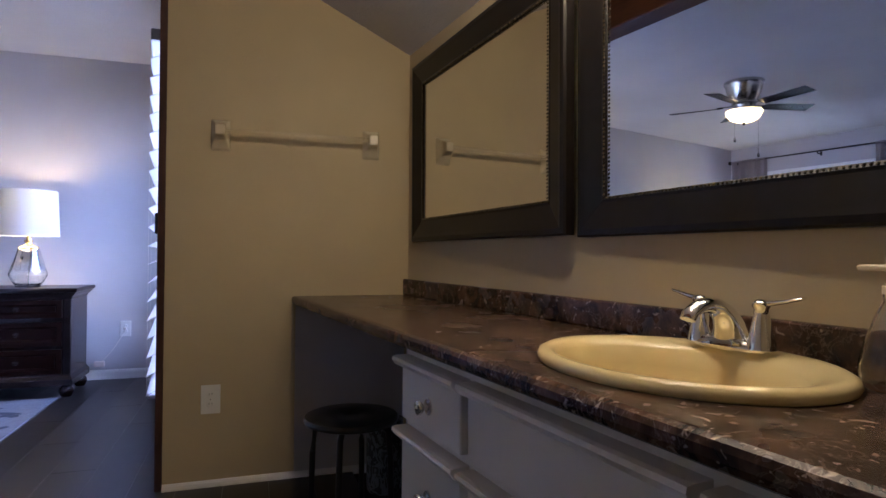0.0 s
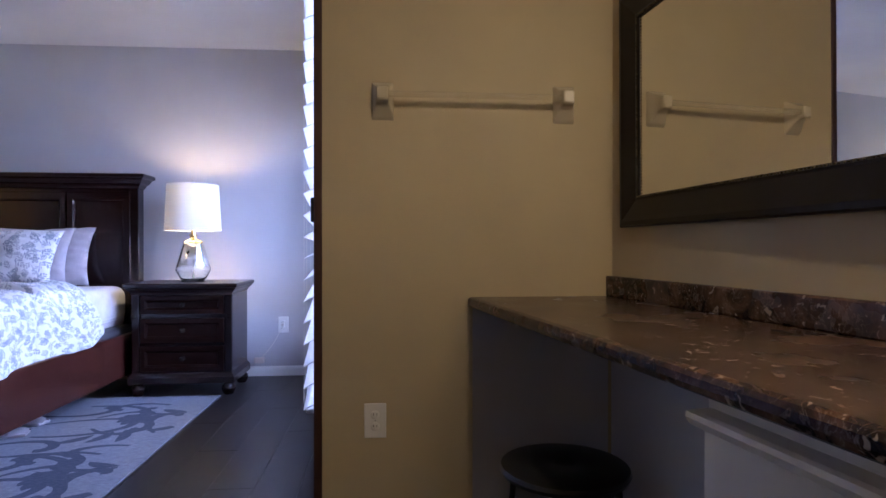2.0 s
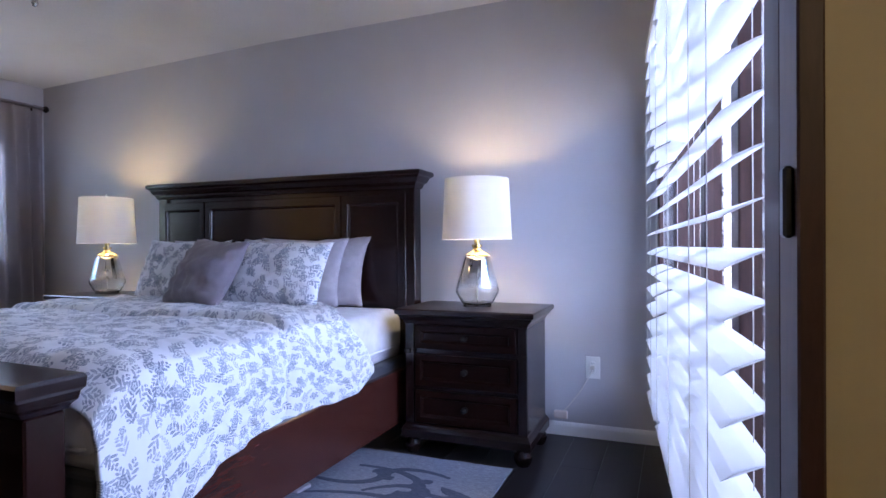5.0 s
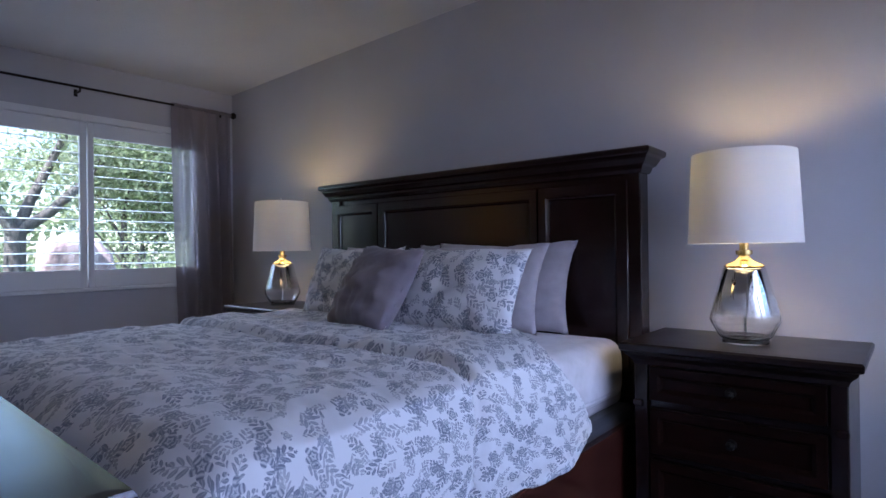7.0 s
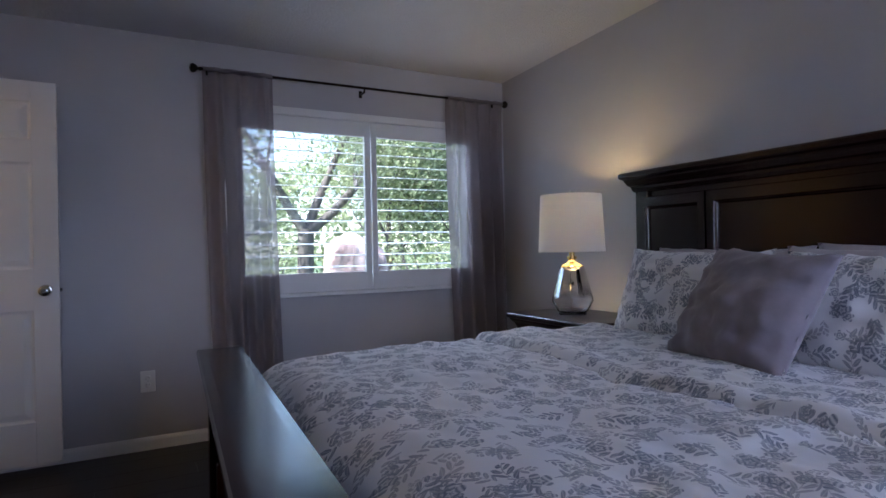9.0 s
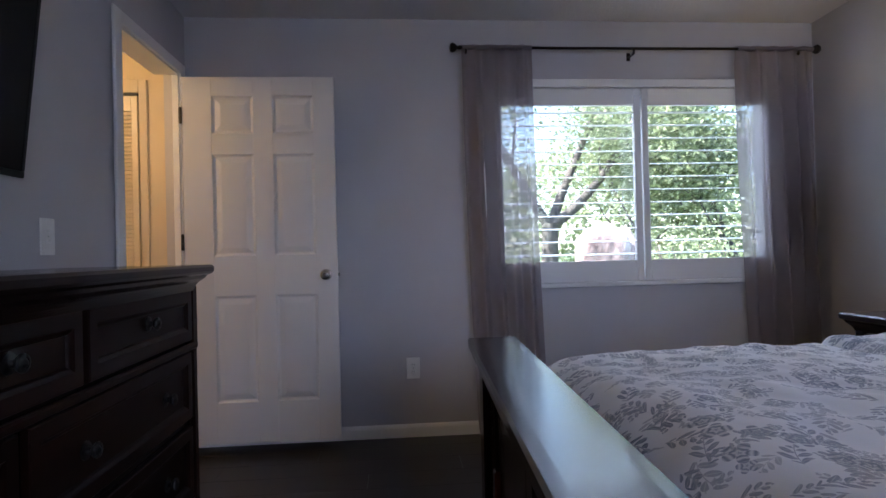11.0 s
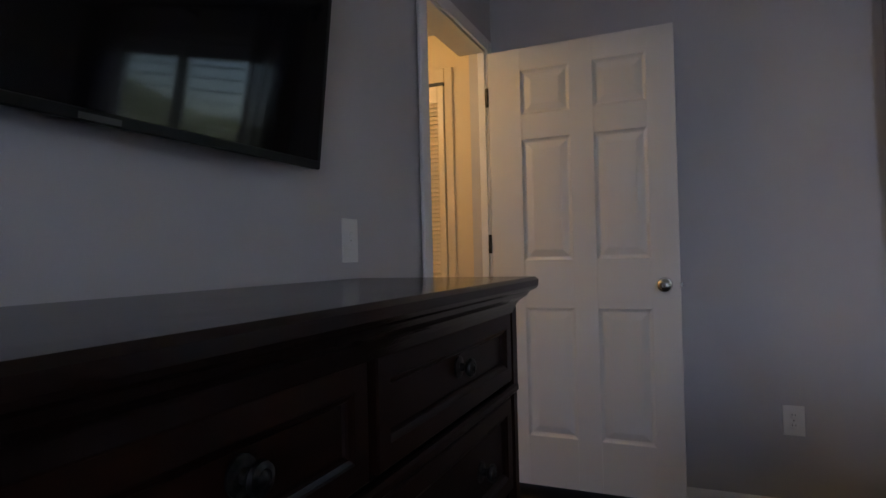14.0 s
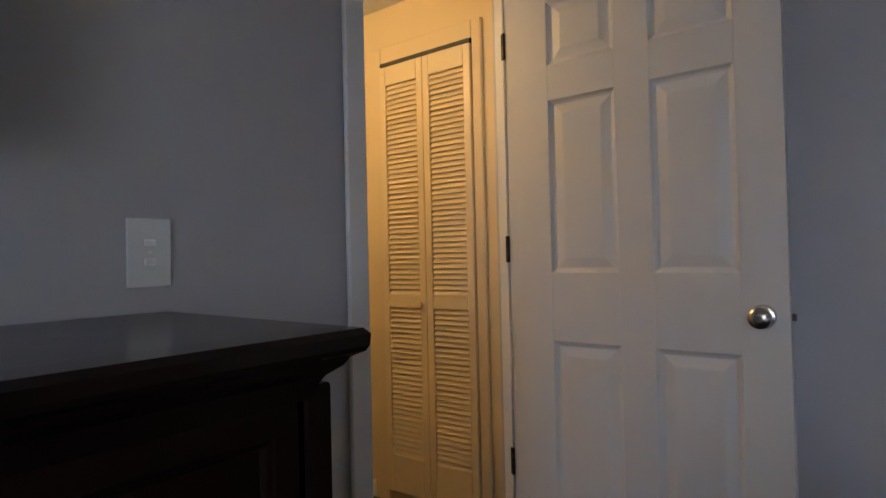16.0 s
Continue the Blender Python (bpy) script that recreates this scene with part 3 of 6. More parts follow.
# hallway past the doorway
HX = -5.42
M_HALL = pose(-5.56, 0.620, 0, 0, 0, 91)   # hall wall, local x runs north
structure("wall_hall_west", box(-2.4, 0.255, 0, 0.12, 0, 2.6), cream_paint, "cream painted hallway wall around the closet", "wall", M_HALL)
structure("wall_hall_east", box(-4.45, -4.33, -1.6, YS - 0.12, 0, 2.6), cream_paint, "cream painted hallway wall", "wall")
structure("wall_hall_south", box(HX - 0.3, -4.33, -1.72, -1.6, 0, 2.6), cream_paint, "cream painted hallway end wall", "wall")
structure("ceiling_hall", box(HX - 0.3, -4.33, -1.7, YS - 0.121, 2.36, 2.44), ceiling_mat, "white hallway ceiling", "ceiling")

# ---- trim ----


def baseboard(name, x0, x1, m, label):
    b = bm_run(bmesh.new(), [(0, 0), (-0.014, 0), (-0.014, 0.055), (-0.010, 0.066), (-0.004, 0.074), (0, 0.076)], x0, x1)
    return structure(name, b, white_trim, label, "baseboard", m)


baseboard("baseboard", 0, 5.0, pose(XW, YN, 0), "white painted baseboard below the headboard wall")
baseboard("baseboard", YS, YN - 0.014, pose(XW, 0, 0, 0, 0, 90), "white painted baseboard below the window")
baseboard("baseboard", 0, 1.3, pose(-0.155, YT, -0.048), "white painted baseboard below the towel bar")
baseboard("baseboard", -2.2, -0.563, M_HALL, "cream painted hallway baseboard")

# doorway jamb and casing
b = bmesh.new()
bm_box(b, DX0 - 0.002, DX0 + 0.016, YS - 0.03, YS + 0.005, 0, DZ, 0.002)
bm_box(b, DX1 - 0.016, DX1 + 0.002, YS - 0.125, YS + 0.005, 0, DZ, 0.002)
bm_box(b, DX0 + 0.016, DX1 - 0.016, YS - 0.125, YS + 0.005, DZ - 0.016, DZ + 0.002, 0.002)
structure("door_jamb", b, white_trim, "white painted door jamb", "door frame")
b = bmesh.new()
for x0, x1 in ((DX0 - 0.062, DX0 + 0.006), (DX1 - 0.006, DX1 + 0.062)):
    bm_box(b, x0, x1, YS + 0.005, YS + 0.020, 0, DZ + 0.055, 0.004)
bm_box(b, DX0 + 0.006, DX1 - 0.006, YS + 0.005, YS + 0.020, DZ - 0.006, DZ + 0.055, 0.004)
structure("door_casing", b, white_trim, "white painted casing round the doorway", "trim")

# dark post capping the end of the towel-bar wall
post = thing("window_post", pose(-0.155, YT, 0), "dark brown wooden post at the wall's end beside the blinds", "post")
part("post_board", box(-0.030, 0.0, -0.004, 0.125, 0, 2.75, 0.003), frame_wood, post)
b = box(-0.043, -0.030, 0.01, 0.04, 1.10, 1.19, 0.004)
part("latch", b, black_metal, post, "small black latch")

# ---- bedroom windows ----
# west window: white shutters, two panels of open louvres
win = thing("window_1", pose(XW, 0, 0), "white louvred shutters over a garden window, louvres open", "window")
win["kind"] = "structure"
SX0, SX1 = -0.02, 0.035
b = bmesh.new()
bm_box(b, SX0, SX1 + 0.012, 2.71, 2.775, 0.885, 2.11, 0.004)
bm_box(b, SX0, SX1 + 0.012, 4.54, 4.60, 0.885, 2.11, 0.004)
bm_box(b, SX0, SX1 + 0.012, 2.775, 4.54, 2.06, 2.11, 0.004)
part("window_frame", b, white_trim, win)
b = box(0.0, 0.042, 2.685, 4.625, 0.858, 0.885, 0.005)
part("window_sill", b, white_trim, win, "white sill ledge")
part("pane", box(-0.10, -0.096, 2.785, 4.53, 0.95, 2.04), glass, win).visible_shadow = False
PITCH = 0.0783
for y0, y1, l0, l1 in ((2.775, 3.697, 2.838, 3.652), (3.703, 4.54, 3.742, 4.475)):
    b = bmesh.new()
    bm_box(b, 0.0, 0.03, y0 + 0.001, l0, 0.887, 2.058, 0.003)
    bm_box(b, 0.0, 0.03, l1, y1 - 0.001, 0.887, 2.058, 0.003)
    bm_box(b, 0.0, 0.03, l0, l1, 0.887, 1.012, 0.003)
    bm_box(b, 0.0, 0.03, l0, l1, 1.955, 2.058, 0.003)
    panel = part("shutter_panel", b, white_trim, win)
    first = None
    for i in range(12):
        z = 1.012 + PITCH * (i + 0.5)
        if first is None:
            t = bmesh.new()
            prof = [(-0.034, 0.0), (-0.02, -0.0032), (0.02, -0.0032), (0.034, 0.0), (0.02, 0.0032), (-0.02, 0.0032)]
            a = [t.verts.new((y, l0, zz)) for y, zz in prof]
            c = [t.verts.new((y, l1, zz)) for y, zz in prof]
            for k in range(6):
                t.faces.new((a[k], a[(k + 1) % 6], c[(k + 1) % 6], c[k]))
            t.faces.new(a); t.faces.new(c)
            bmesh.ops.recalc_face_normals(t, faces=t.faces[:])
            first = part("louvre", t, white_trim, panel)
            first.location = (0.012, 0, z)
            o = first
        else:
            o = twin(first, panel, (0.012, 0, z))
        o.rotation_euler = (0, radians(6), 0)

# curtain rod and sheers
rod = thing("curtain_rod", pose(XW + 0.085, 2.565, 2.282), "thin dark bronze curtain rod with turned finials", "curtain rod")
part("rod_bar", soft(tube([(0, 0.02, 0), (0, 2.2, 0)], 0.0085, 10)), bronze, rod)
for y, s in ((0.03, -1), (2.19, 1)):
    m = Matrix.Translation((0, y, 0)) @ Matrix.Rotation(radians(-90 * s), 4, "X")
    part("finial", soft(lathe([(0, 0), (0.012, 0), (0.013, 0.012), (0.008, 0.018), (0.022, 0.032), (0.029, 0.048), (0.022, 0.062), (0, 0.068)], 16, m=m)), bronze, rod)
for y in (0.06, 1.075, 2.12):
    t = tube([(-0.085, y, -0.03), (-0.02, y, -0.03), (-0.004, y, -0.02)], 0.006, 8)
    bm_box(t, -0.085, -0.079, y - 0.012, y + 0.012, -0.05, 0.0, 0.002)
    bm_box(t, -0.006, 0.006, y - 0.005, y + 0.005, -0.036, -0.006, 0.002)
    part("bracket", t, bronze, rod)


def curtain(y0, y1, yb0, yb1, folds, label, seed):
    """A gathered sheer panel from the rod to the floor."""
    rnd = random.Random(seed)
    c = thing("sheer_curtain", pose(XW + 0.085, 0, 0), label, "curtain", "curtains at the garden window")
    t = bmesh.new()
    nu, nv = 110, 46
    ph = [rnd.uniform(0, 6.28) for _ in range(4)]
    rows = []
    for j in range(nv + 1):
        v = j / nv
        z = 2.300 - v * 2.292
        row = []
        for i in range(nu + 1):
            u = i / nu
            w = u + 0.018 * math.sin(5 * u + ph[0]) * v
            y = (y0 + (y1 - y0) * w) * (1 - v) + (yb0 + (yb1 - yb0) * w) * v + 0.012 * math.sin(3 * v + ph[1])
            amp = 0.015 + 0.021 * min(1, v * 3)
            x = amp * math.sin(2 * math.pi * folds * u + ph[2] + 0.5 * math.sin(2.2 * v + 7 * u)) + 0.22 * amp * math.sin(2 * math.pi * folds * 1.7 * u + ph[3] + v)
            if v < 0.03:
                x *= 0.5
            if v > 0.975:
                x += 0.07 * (v - 0.975) / 0.025 * (0.6 + 0.4 * math.sin(9 * u + ph[0]))
            row.append(t.verts.new((x, y, z)))
        rows.append(row)
    for a, d in zip(rows, rows[1:]):
        for i in range(nu):
            t.faces.new((a[i], a[i + 1], d[i + 1], d[i])).smooth = True
    part("curtain_panel", t, sheer, c)
    part("rod_sleeve", soft(tube([(0, y0 + 0.004, 2.282 - 0.0), (0, y1 - 0.004, 2.282)], 0.0135, 10)), sheer, c)
    return c


curtain(2.60, 3.02, 2.64, 3.07, 4.5, "sheer mauve-grey curtain gathered on the rod, pooling on the floor", 3)
curtain(4.29, 4.79, 4.33, 4.80, 5, "sheer mauve-grey curtain hanging beside the far nightstand", 5)

# east window: dark wooden frame, wide white blind
ew = thing("window_2", M_EAST, "tall brown wooden window behind a white slatted blind", "window")
ew["kind"] = "structure"
b = bmesh.new()
bm_box(b, EX0 - 0.10, EX0, -0.022, 0.10, EZ0 - 0.09, EZ1 + 0.12, 0.004)
bm_box(b, EX1, EX1 + 0.09, -0.022, 0.10, EZ0 - 0.09, EZ1 + 0.12, 0.004)
bm_box(b, EX0, EX1, -0.022, 0.10, EZ1, EZ1 + 0.12, 0.004)
bm_box(b, EX0, EX1, -0.03, 0.10, EZ0 - 0.09, EZ0, 0.004)
part("window_frame", b, frame_wood, ew, "dark brown wooden frame")
for x in (0.82, 1.32, 1.82):
    part("mullion", box(x - 0.045, x + 0.045, -0.004 if x < 1 else 0.03, 0.09, EZ0, EZ1, 0.004), frame_wood, ew)
part("pane", box(EX0, EX1, 0.055, 0.059, EZ0, EZ1), glass, ew).visible_shadow = False


TILT = radians(24)       # room-side edges hang low


def slat_blind(x0, x1, cords, label):
    """A blind of wide curved slats hung from a headrail, room-side edges tilted down."""
    bl = thing("window_blind", M_EAST, label, "blind", "blinds at the brown window")
    part("headrail", box(x0, x1, -0.085, -0.03, 2.005, 2.06, 0.004), blind_white, bl)
    first = None
    for i in range(20):
        z = 0.375 + i * 0.0865
        if first is None:
            c, sn = math.cos(TILT), math.sin(TILT)
            prof = [(-0.043, 0.0), (-0.02, 0.005), (0.02, 0.005), (0.043, 0.001), (0.02, 0.001), (-0.02, 0.0005)]
            t = bm_run(bmesh.new(), [(-0.046 + u * c - v * sn, u * sn + v * c) for u, v in prof], x0, x1)
            first = part("slat", t, slat_white, bl)
            first.location = (0, 0, z)
        else:
            twin(first, bl, (0, 0, z))
    part("bottom_rail", box(x0, x1, -0.075, -0.015, 0.345, 0.362, 0.004), blind_white, bl)
    for x in cords:
        for y in (-0.088, -0.012):
            part("ladder_cord", tube([(x, y, 0.36), (x, y, 2.03)], 0.0012, 5), cord_mat, bl)
    return bl


slat_blind(EX0 + 0.01, 0.785, (0.42, 0.66), "white wide-slat blind, slats open, beside the room's corner")
slat_blind(0.855, EX1 - 0.01, (1.0, 1.45, 1.95, 2.2), "broad white wide-slat blind, slats open, over the brown window")

# ---- the open bedroom door ----
door = thing("door_1", pose(-5.24, 1.075, 0, 0, 0, 90), "white six-panel interior door standing open", "door")
door["kind"] = "structure"
DW, DH, DT, D0 = 0.785, 2.03, 0.035, 0.058   # width, height, thickness, gap under it
# local x along the leaf away from the hinge, room face at -y
STX = [(-0.042, 0.115), (0.340, 0.445), (0.670, DW)]
RZ = [(0, 0.225), (0.815, 1.035), (1.600, 1.715), (1.925, DH)]
b = bmesh.new()
for x0, x1 in STX:
    bm_box(b, x0, x1, 0, DT, D0, D0 + DH, 0.0015)
for z0, z1 in RZ:
    for x0, x1 in ((STX[0][1], STX[1][0]), (STX[1][1], STX[2][0])):
        bm_box(b, x0, x1, 0.0003, DT - 0.0003, D0 + z0, D0 + z1)
part("door_leaf", b, door_paint, door)
for (z0, z1) in ((0.225, 0.815), (1.035, 1.600), (1.715, 1.925)):
    for x0, x1 in ((0.115, 0.340), (0.445, 0.670)):
        t = bmesh.new()
        lev = [(0.0, 0.0005), (0.008, 0.008), (0.016, 0.011), (0.046, 0.003), (0.050, 0.0025)]
        rings = [[t.verts.new(p) for p in ((x0 + o, y, D0 + z0 + o), (x1 - o, y, D0 + z0 + o), (x1 - o, y, D0 + z1 - o), (x0 + o, y, D0 + z1 - o))] for o, y in lev]
        for a, c in zip(rings, rings[1:]):
            for i in range(4):
                t.faces.new((a[i], a[(i + 1) % 4], c[(i + 1) % 4], c[i]))
        t.faces.new(rings[-1])
        back = [t.verts.new((v.co.x, DT - 0.002, v.co.z)) for v in rings[0]]
        for i in range(4):
            t.faces.new((rings[0][i], rings[0][(i + 1) % 4], back[(i + 1) % 4], back[i]))
        t.faces.new(back)
        bmesh.ops.recalc_face_normals(t, faces=t.faces[:])
        part("panel", t, door_paint, door)
for z in (0.405, 1.13, 1.83):
    t = bmesh.new()
    bm_tube(t, [(-0.048, -0.003, z), (-0.048, -0.003, z + 0.09)], 0.0055, 10)
    bm_box(t, -0.060, -0.048, 0.0, 0.002, z, z + 0.09)
    part("hinge", soft(t), pewter, door, "darkened steel butt hinge")
kx, kz = DW - 0.062, 0.978
m = Matrix.Translation((kx, 0, kz)) @ Matrix.Rotation(radians(90), 4, "X")
handle = part("door_knob", soft(lathe([(0, 0), (0.032, 0), (0.032, 0.004), (0.028, 0.009), (0.013, 0.012), (0.012, 0.030), (0.022, 0.036), (0.028, 0.046), (0.027, 0.056), (0.020, 0.062), (0.010, 0.064), (0.009, 0.060), (0, 0.060)], 24, m=m)), nickel, door, "round satin nickel door knob")
part("keyhole", box(kx - 0.001, kx + 0.001, -0.0655, -0.059, kz - 0.006, kz + 0.006), slot_mat, handle)
part("latch_bolt", box(DW, DW + 0.012, 0.010, 0.024, kz - 0.01, kz + 0.01, 0.002), nickel, door)

# ---- hallway closet: bifold louvred doors ----
closet = thing("closet_door", M_HALL, "cream louvred bifold closet doors, closed, in the hallway", "closet door")
CY0, CY1 = -0.472, 0.052
b = bmesh.new()
bm_box(b, CY0 - 0.09, CY0 - 0.003, -0.018, 0.0, 0, 2.165, 0.004)
bm_box(b, CY1 + 0.003, CY1 + 0.050, -0.018, 0.0, 0, 2.165, 0.004)
bm_box(b, CY0 - 0.003, CY1 + 0.003, -0.018, 0.0, 2.084, 2.165, 0.004)
part("casing", b, cream_paint, closet)
# shade above the leaves is put into the track's near-black colour
part("track", box(CY0, CY1, -0.026, -0.001, 2.067, 2.084), slot_mat, closet, "door track coloured dark for its shade")
cm = (CY0 + CY1) / 2
for x0, x1 in ((CY0, cm - 0.001), (cm + 0.001, CY1)):
    leaf = bmesh.new()
    s = 0.036
    bm_box(leaf, x0, x0 + s, -0.030, -0.003, 0.062, 2.064, 0.003)
    bm_box(leaf, x1 - s, x1, -0.030, -0.003, 0.062, 2.064, 0.003)
    for z0, z1 in ((0.062, 0.235), (0.925, 0.985), (1.972, 2.064)):
        bm_box(leaf, x0 + s, x1 - s, -0.0297, -0.0033, z0, z1, 0.002)
    bm_box(leaf, x0 + s, x1 - s, -0.006, -0.0035, 0.235, 1.972)
    lf = part("bifold_leaf", leaf, closet_paint, closet)
    t = bmesh.new()
    bm_box(t, x0 + s, x1 - s, -0.0025, 0.0025, -0.0135, 0.0135, 0.001)
    first = part("louvre", t, closet_paint, lf)
    k = 0
    for z0, z1 in ((0.235, 0.925), (0.985, 1.972)):
        n = round((z1 - z0) / 0.0235)
        for i in range(n):
            z = z0 + (i + 0.5) * (z1 - z0) / n
            o = first if k == 0 else twin(first, lf, (0, 0, 0))
            o.location = (0, -0.0175, z)
            o.rotation_euler = (radians(-32), 0, 0)
            k += 1
m = Matrix.Translation((cm - 0.03, -0.030, 0.945)) @ Matrix.Rotation(radians(90), 4, "X")
part("knob", soft(lathe([(0, 0), (0.008, 0), (0.007, 0.010), (0.015, 0.018), (0.016, 0.024), (0, 0.028)], 16, m=m)), cream_paint, closet)

# ---- wall plates ----


def plate(name, m, kind, label):
    """An outlet or switch plate facing local -y."""
    p = thing(name, m, label, "outlet" if kind == "outlet" else "switch", "wall plates")
    part("cover_plate", box(-0.040, 0.040, -0.006, 0, -0.063, 0.063, 0.003, 2), plate_mat, p)
    if kind == "outlet":
        for z in (-0.021, 0.021):
            mm = Matrix.Translation((0, -0.006, z)) @ Matrix.Rotation(radians(90), 4, "X")
            s = part("socket", soft(lathe([(0, 0.0025), (0.014, 0.0025), (0.0165, 0.001), (0.0165, 0)], 18, m=mm)), plate_mat, p)
            for x in (-0.006, 0.006):
                part("slot", box(x - 0.001, x + 0.001, -0.0092, -0.0082, z - 0.001, z + 0.007), slot_mat, s)
    else:
        for z in ((0.018, -0.018) if kind == "double" else (0,)):
            part("toggle", box(-0.010, 0.010, -0.0105, -0.005, z - 0.006, z + 0.006, 0.002), plate_mat, p)
    part("screw", box(-0.002, 0.002, -0.007, -0.0055, -0.002, 0.002), nickel, p)
    return p


plate("wall_outlet", pose(0.035, YT, 0.38), "outlet", "white outlet plate on the tan wall")
plate("wall_outlet", pose(-0.760, YN, 0.40), "outlet", "white outlet plate with a lamp cord plugged in")
plate("wall_outlet", pose(XW, 2.275, 0.405, 0, 0, 90), "outlet", "white outlet plate under the window wall")
plate("light_switch", pose(-4.037, YS, 1.172, 0, 0, 180), "double", "white switch plate above the dresser")
cord = thing("lamp_cord", pose(-0.76, YN, 0.38), "thin pale lamp cord with a tag at the outlet", "cord")
part("cable", soft(tube([(0.0, -0.012, 0.0), (-0.02, -0.03, -0.03), (-0.07, -0.03, -0.12), (-0.13, -0.04, -0.20), (-0.17, -0.05, -0.24), (-0.22, -0.06, -0.25)], 0.0028, 8)), cord_mat, cord)
part("plug", box(-0.012, 0.012, -0.03, -0.008, 0.012, 0.036, 0.004), cord_mat, cord)
part("tag", box(-0.21, -0.135, -0.075, -0.045, -0.27, -0.225, 0.006), tag_mat, cord, "pale folded cord tag")

# ---- bed ----
BX0, BX1 = -3.79, -1.685
bed = thing("bed", pose(0, 0, 0), "dark espresso wooden king bed with panelled headboard and low footboard", "bed")
# headboard: posts, rails, three fields, crown
b = bmesh.new()
bm_box(b, BX0 + 0.05, BX0 + 0.13, 4.55, 4.64, 0, 1.45, 0.004)
bm_box(b, BX1 - 0.13, BX1 - 0.05, 4.55, 4.64, 0, 1.45, 0.004)
bm_box(b, BX0 + 0.13, BX1 - 0.13, 4.57, 4.62, 0.35, 1.45)
part("headboard_frame", b, bed_wood, bed)
for x0, x1 in ((-3.665, -3.36), (-3.265, -2.275), (-2.18, -1.845)):
    t = drawer_front(bmesh.new(), x0 - 0.055, x1 + 0.055, 4.57, 0.60, 1.405, 0.05, 0.028)
    part("headboard_panel", t, bed_wood, bed)
b = bm_crown(bmesh.new(), BX0 + 0.045, BX1 - 0.045, 4.545, 4.645, [(0.0, 1.435), (0.008, 1.45), (0.010, 1.462), (0.022, 1.470), (0.034, 1.492), (0.036, 1.500), (0.050, 1.508), (0.055, 1.514), (0.055, 1.531), (0.048, 1.538), (0, 1.539)])
part("crown", b, bed_wood, bed)
# footboard, standing a few degrees off square


def skew(t):
    for v in t.verts:
        v.co.y -= 0.05 * (v.co.x + 2.85)
    return t


FX0, FX1 = -3.965, -1.68
b = bm_crown(bmesh.new(), FX0 + 0.03, FX1 - 0.03, 2.405, 2.515, [(0.0, 0.70), (0.006, 0.712), (0.016, 0.722), (0.020, 0.742), (0.028, 0.752), (0.030, 0.776), (0.025, 0.785), (0, 0.786)])
part("footboard_cap", skew(b), cap_wood, bed)
b = bmesh.new()
bm_box(b, FX0 + 0.03, FX0 + 0.14, 2.41, 2.51, 0, 0.70, 0.006)
bm_box(b, FX1 - 0.14, FX1 - 0.03, 2.41, 2.51, 0, 0.70, 0.006)
for x in (FX0 + 0.03, FX1 - 0.14):
    bm_box(b, x - 0.012, x + 0.122, 2.398, 2.522, 0, 0.11, 0.008)
bm_box(b, FX0 + 0.14, FX1 - 0.14, 2.45, 2.50, 0.10, 0.70)
part("footboard_frame", skew(b), bed_wood, bed)
for i in range(3):
    w = (FX1 - FX0 - 0.28) / 3
    x0 = FX0 + 0.14 + i * w
    t = drawer_front(bmesh.new(), x0, x0 + w, 2.45, 0.12, 0.69, 0.07, 0.018)
    skew(t)
    part("footboard_panel", t, bed_wood, bed)
for x0, x1 in ((-1.765, -1.725), (-3.735, -3.695)):
    t = box(x0, x1, 2.47, 4.56, 0.125, 0.415, 0.006)
    part("side_rail", t, cherry, bed, "reddish brown side rail")
part("centre_support", box(-2.80, -2.70, 2.7, 4.4, 0.0, 0.125, 0.004), bed_wood, bed)
part("bed_base", box(-3.69, -1.77, 2.58, 4.54, 0.26, 0.46, 0.02, 2), boxspring_mat, bed, "dark fabric bed base")


def grid_mesh(bm, nu, nv, fn, uvf=None):
    rows = [[bm.verts.new(fn(i / nu, j / nv)) for i in range(nu + 1)] for j in range(nv + 1)]
    lay = bm.loops.layers.uv.new("UVMap") if uvf else None
    for j in range(nv):
        for i in range(nu):
            f = bm.faces.new((rows[j][i], rows[j][i + 1], rows[j + 1][i + 1], rows[j + 1][i]))
            f.smooth = True
            if uvf:
                for lp, (a, c) in zip(f.loops, ((i, j), (i + 1, j), (i + 1, j + 1), (i, j + 1))):
                    lp[lay].uv = uvf(a / nu, c / nv)
    return rows


# mattress with its fitted sheet
b = box(-3.665, -1.795, 2.60, 4.535, 0.475, 0.735, 0.075, 5)
mattress = thing("mattress", pose(0, 0, 0), "thick mattress in a white fitted sheet", "mattress")
part("sheet", soft(b, 60), sheet_mat, mattress)
part("mattress_body", soft(box(-3.650, -1.810, 2.615, 4.520, 0.46, 0.56, 0.03, 3), 60), sham_mat, mattress, "grey-lilac mattress ticking below the sheet")
hem = [(-3.668, 2.70), (-3.668, 4.44), (-3.60, 4.537), (-1.86, 4.537), (-1.792, 4.44), (-1.792, 2.70), (-1.86, 2.597), (-3.60, 2.597), (-3.668, 2.70)]
part("sheet_hem", soft(tube([(x, y, 0.53) for x, y in hem], 0.006, 8), 80), sheet_mat, mattress, "gathered elastic hem of the fitted sheet")


def fbm(x, y, s, seed=0.0):
    return noise.fractal(Vector((x * s + seed, y * s - seed, seed)), 0.9, 2.0, 4)


# duvet: top with soft puffs, sides falling to an uneven hem, one fold back near the pillows
TOPX0, TOPX1 = -3.72, -1.745


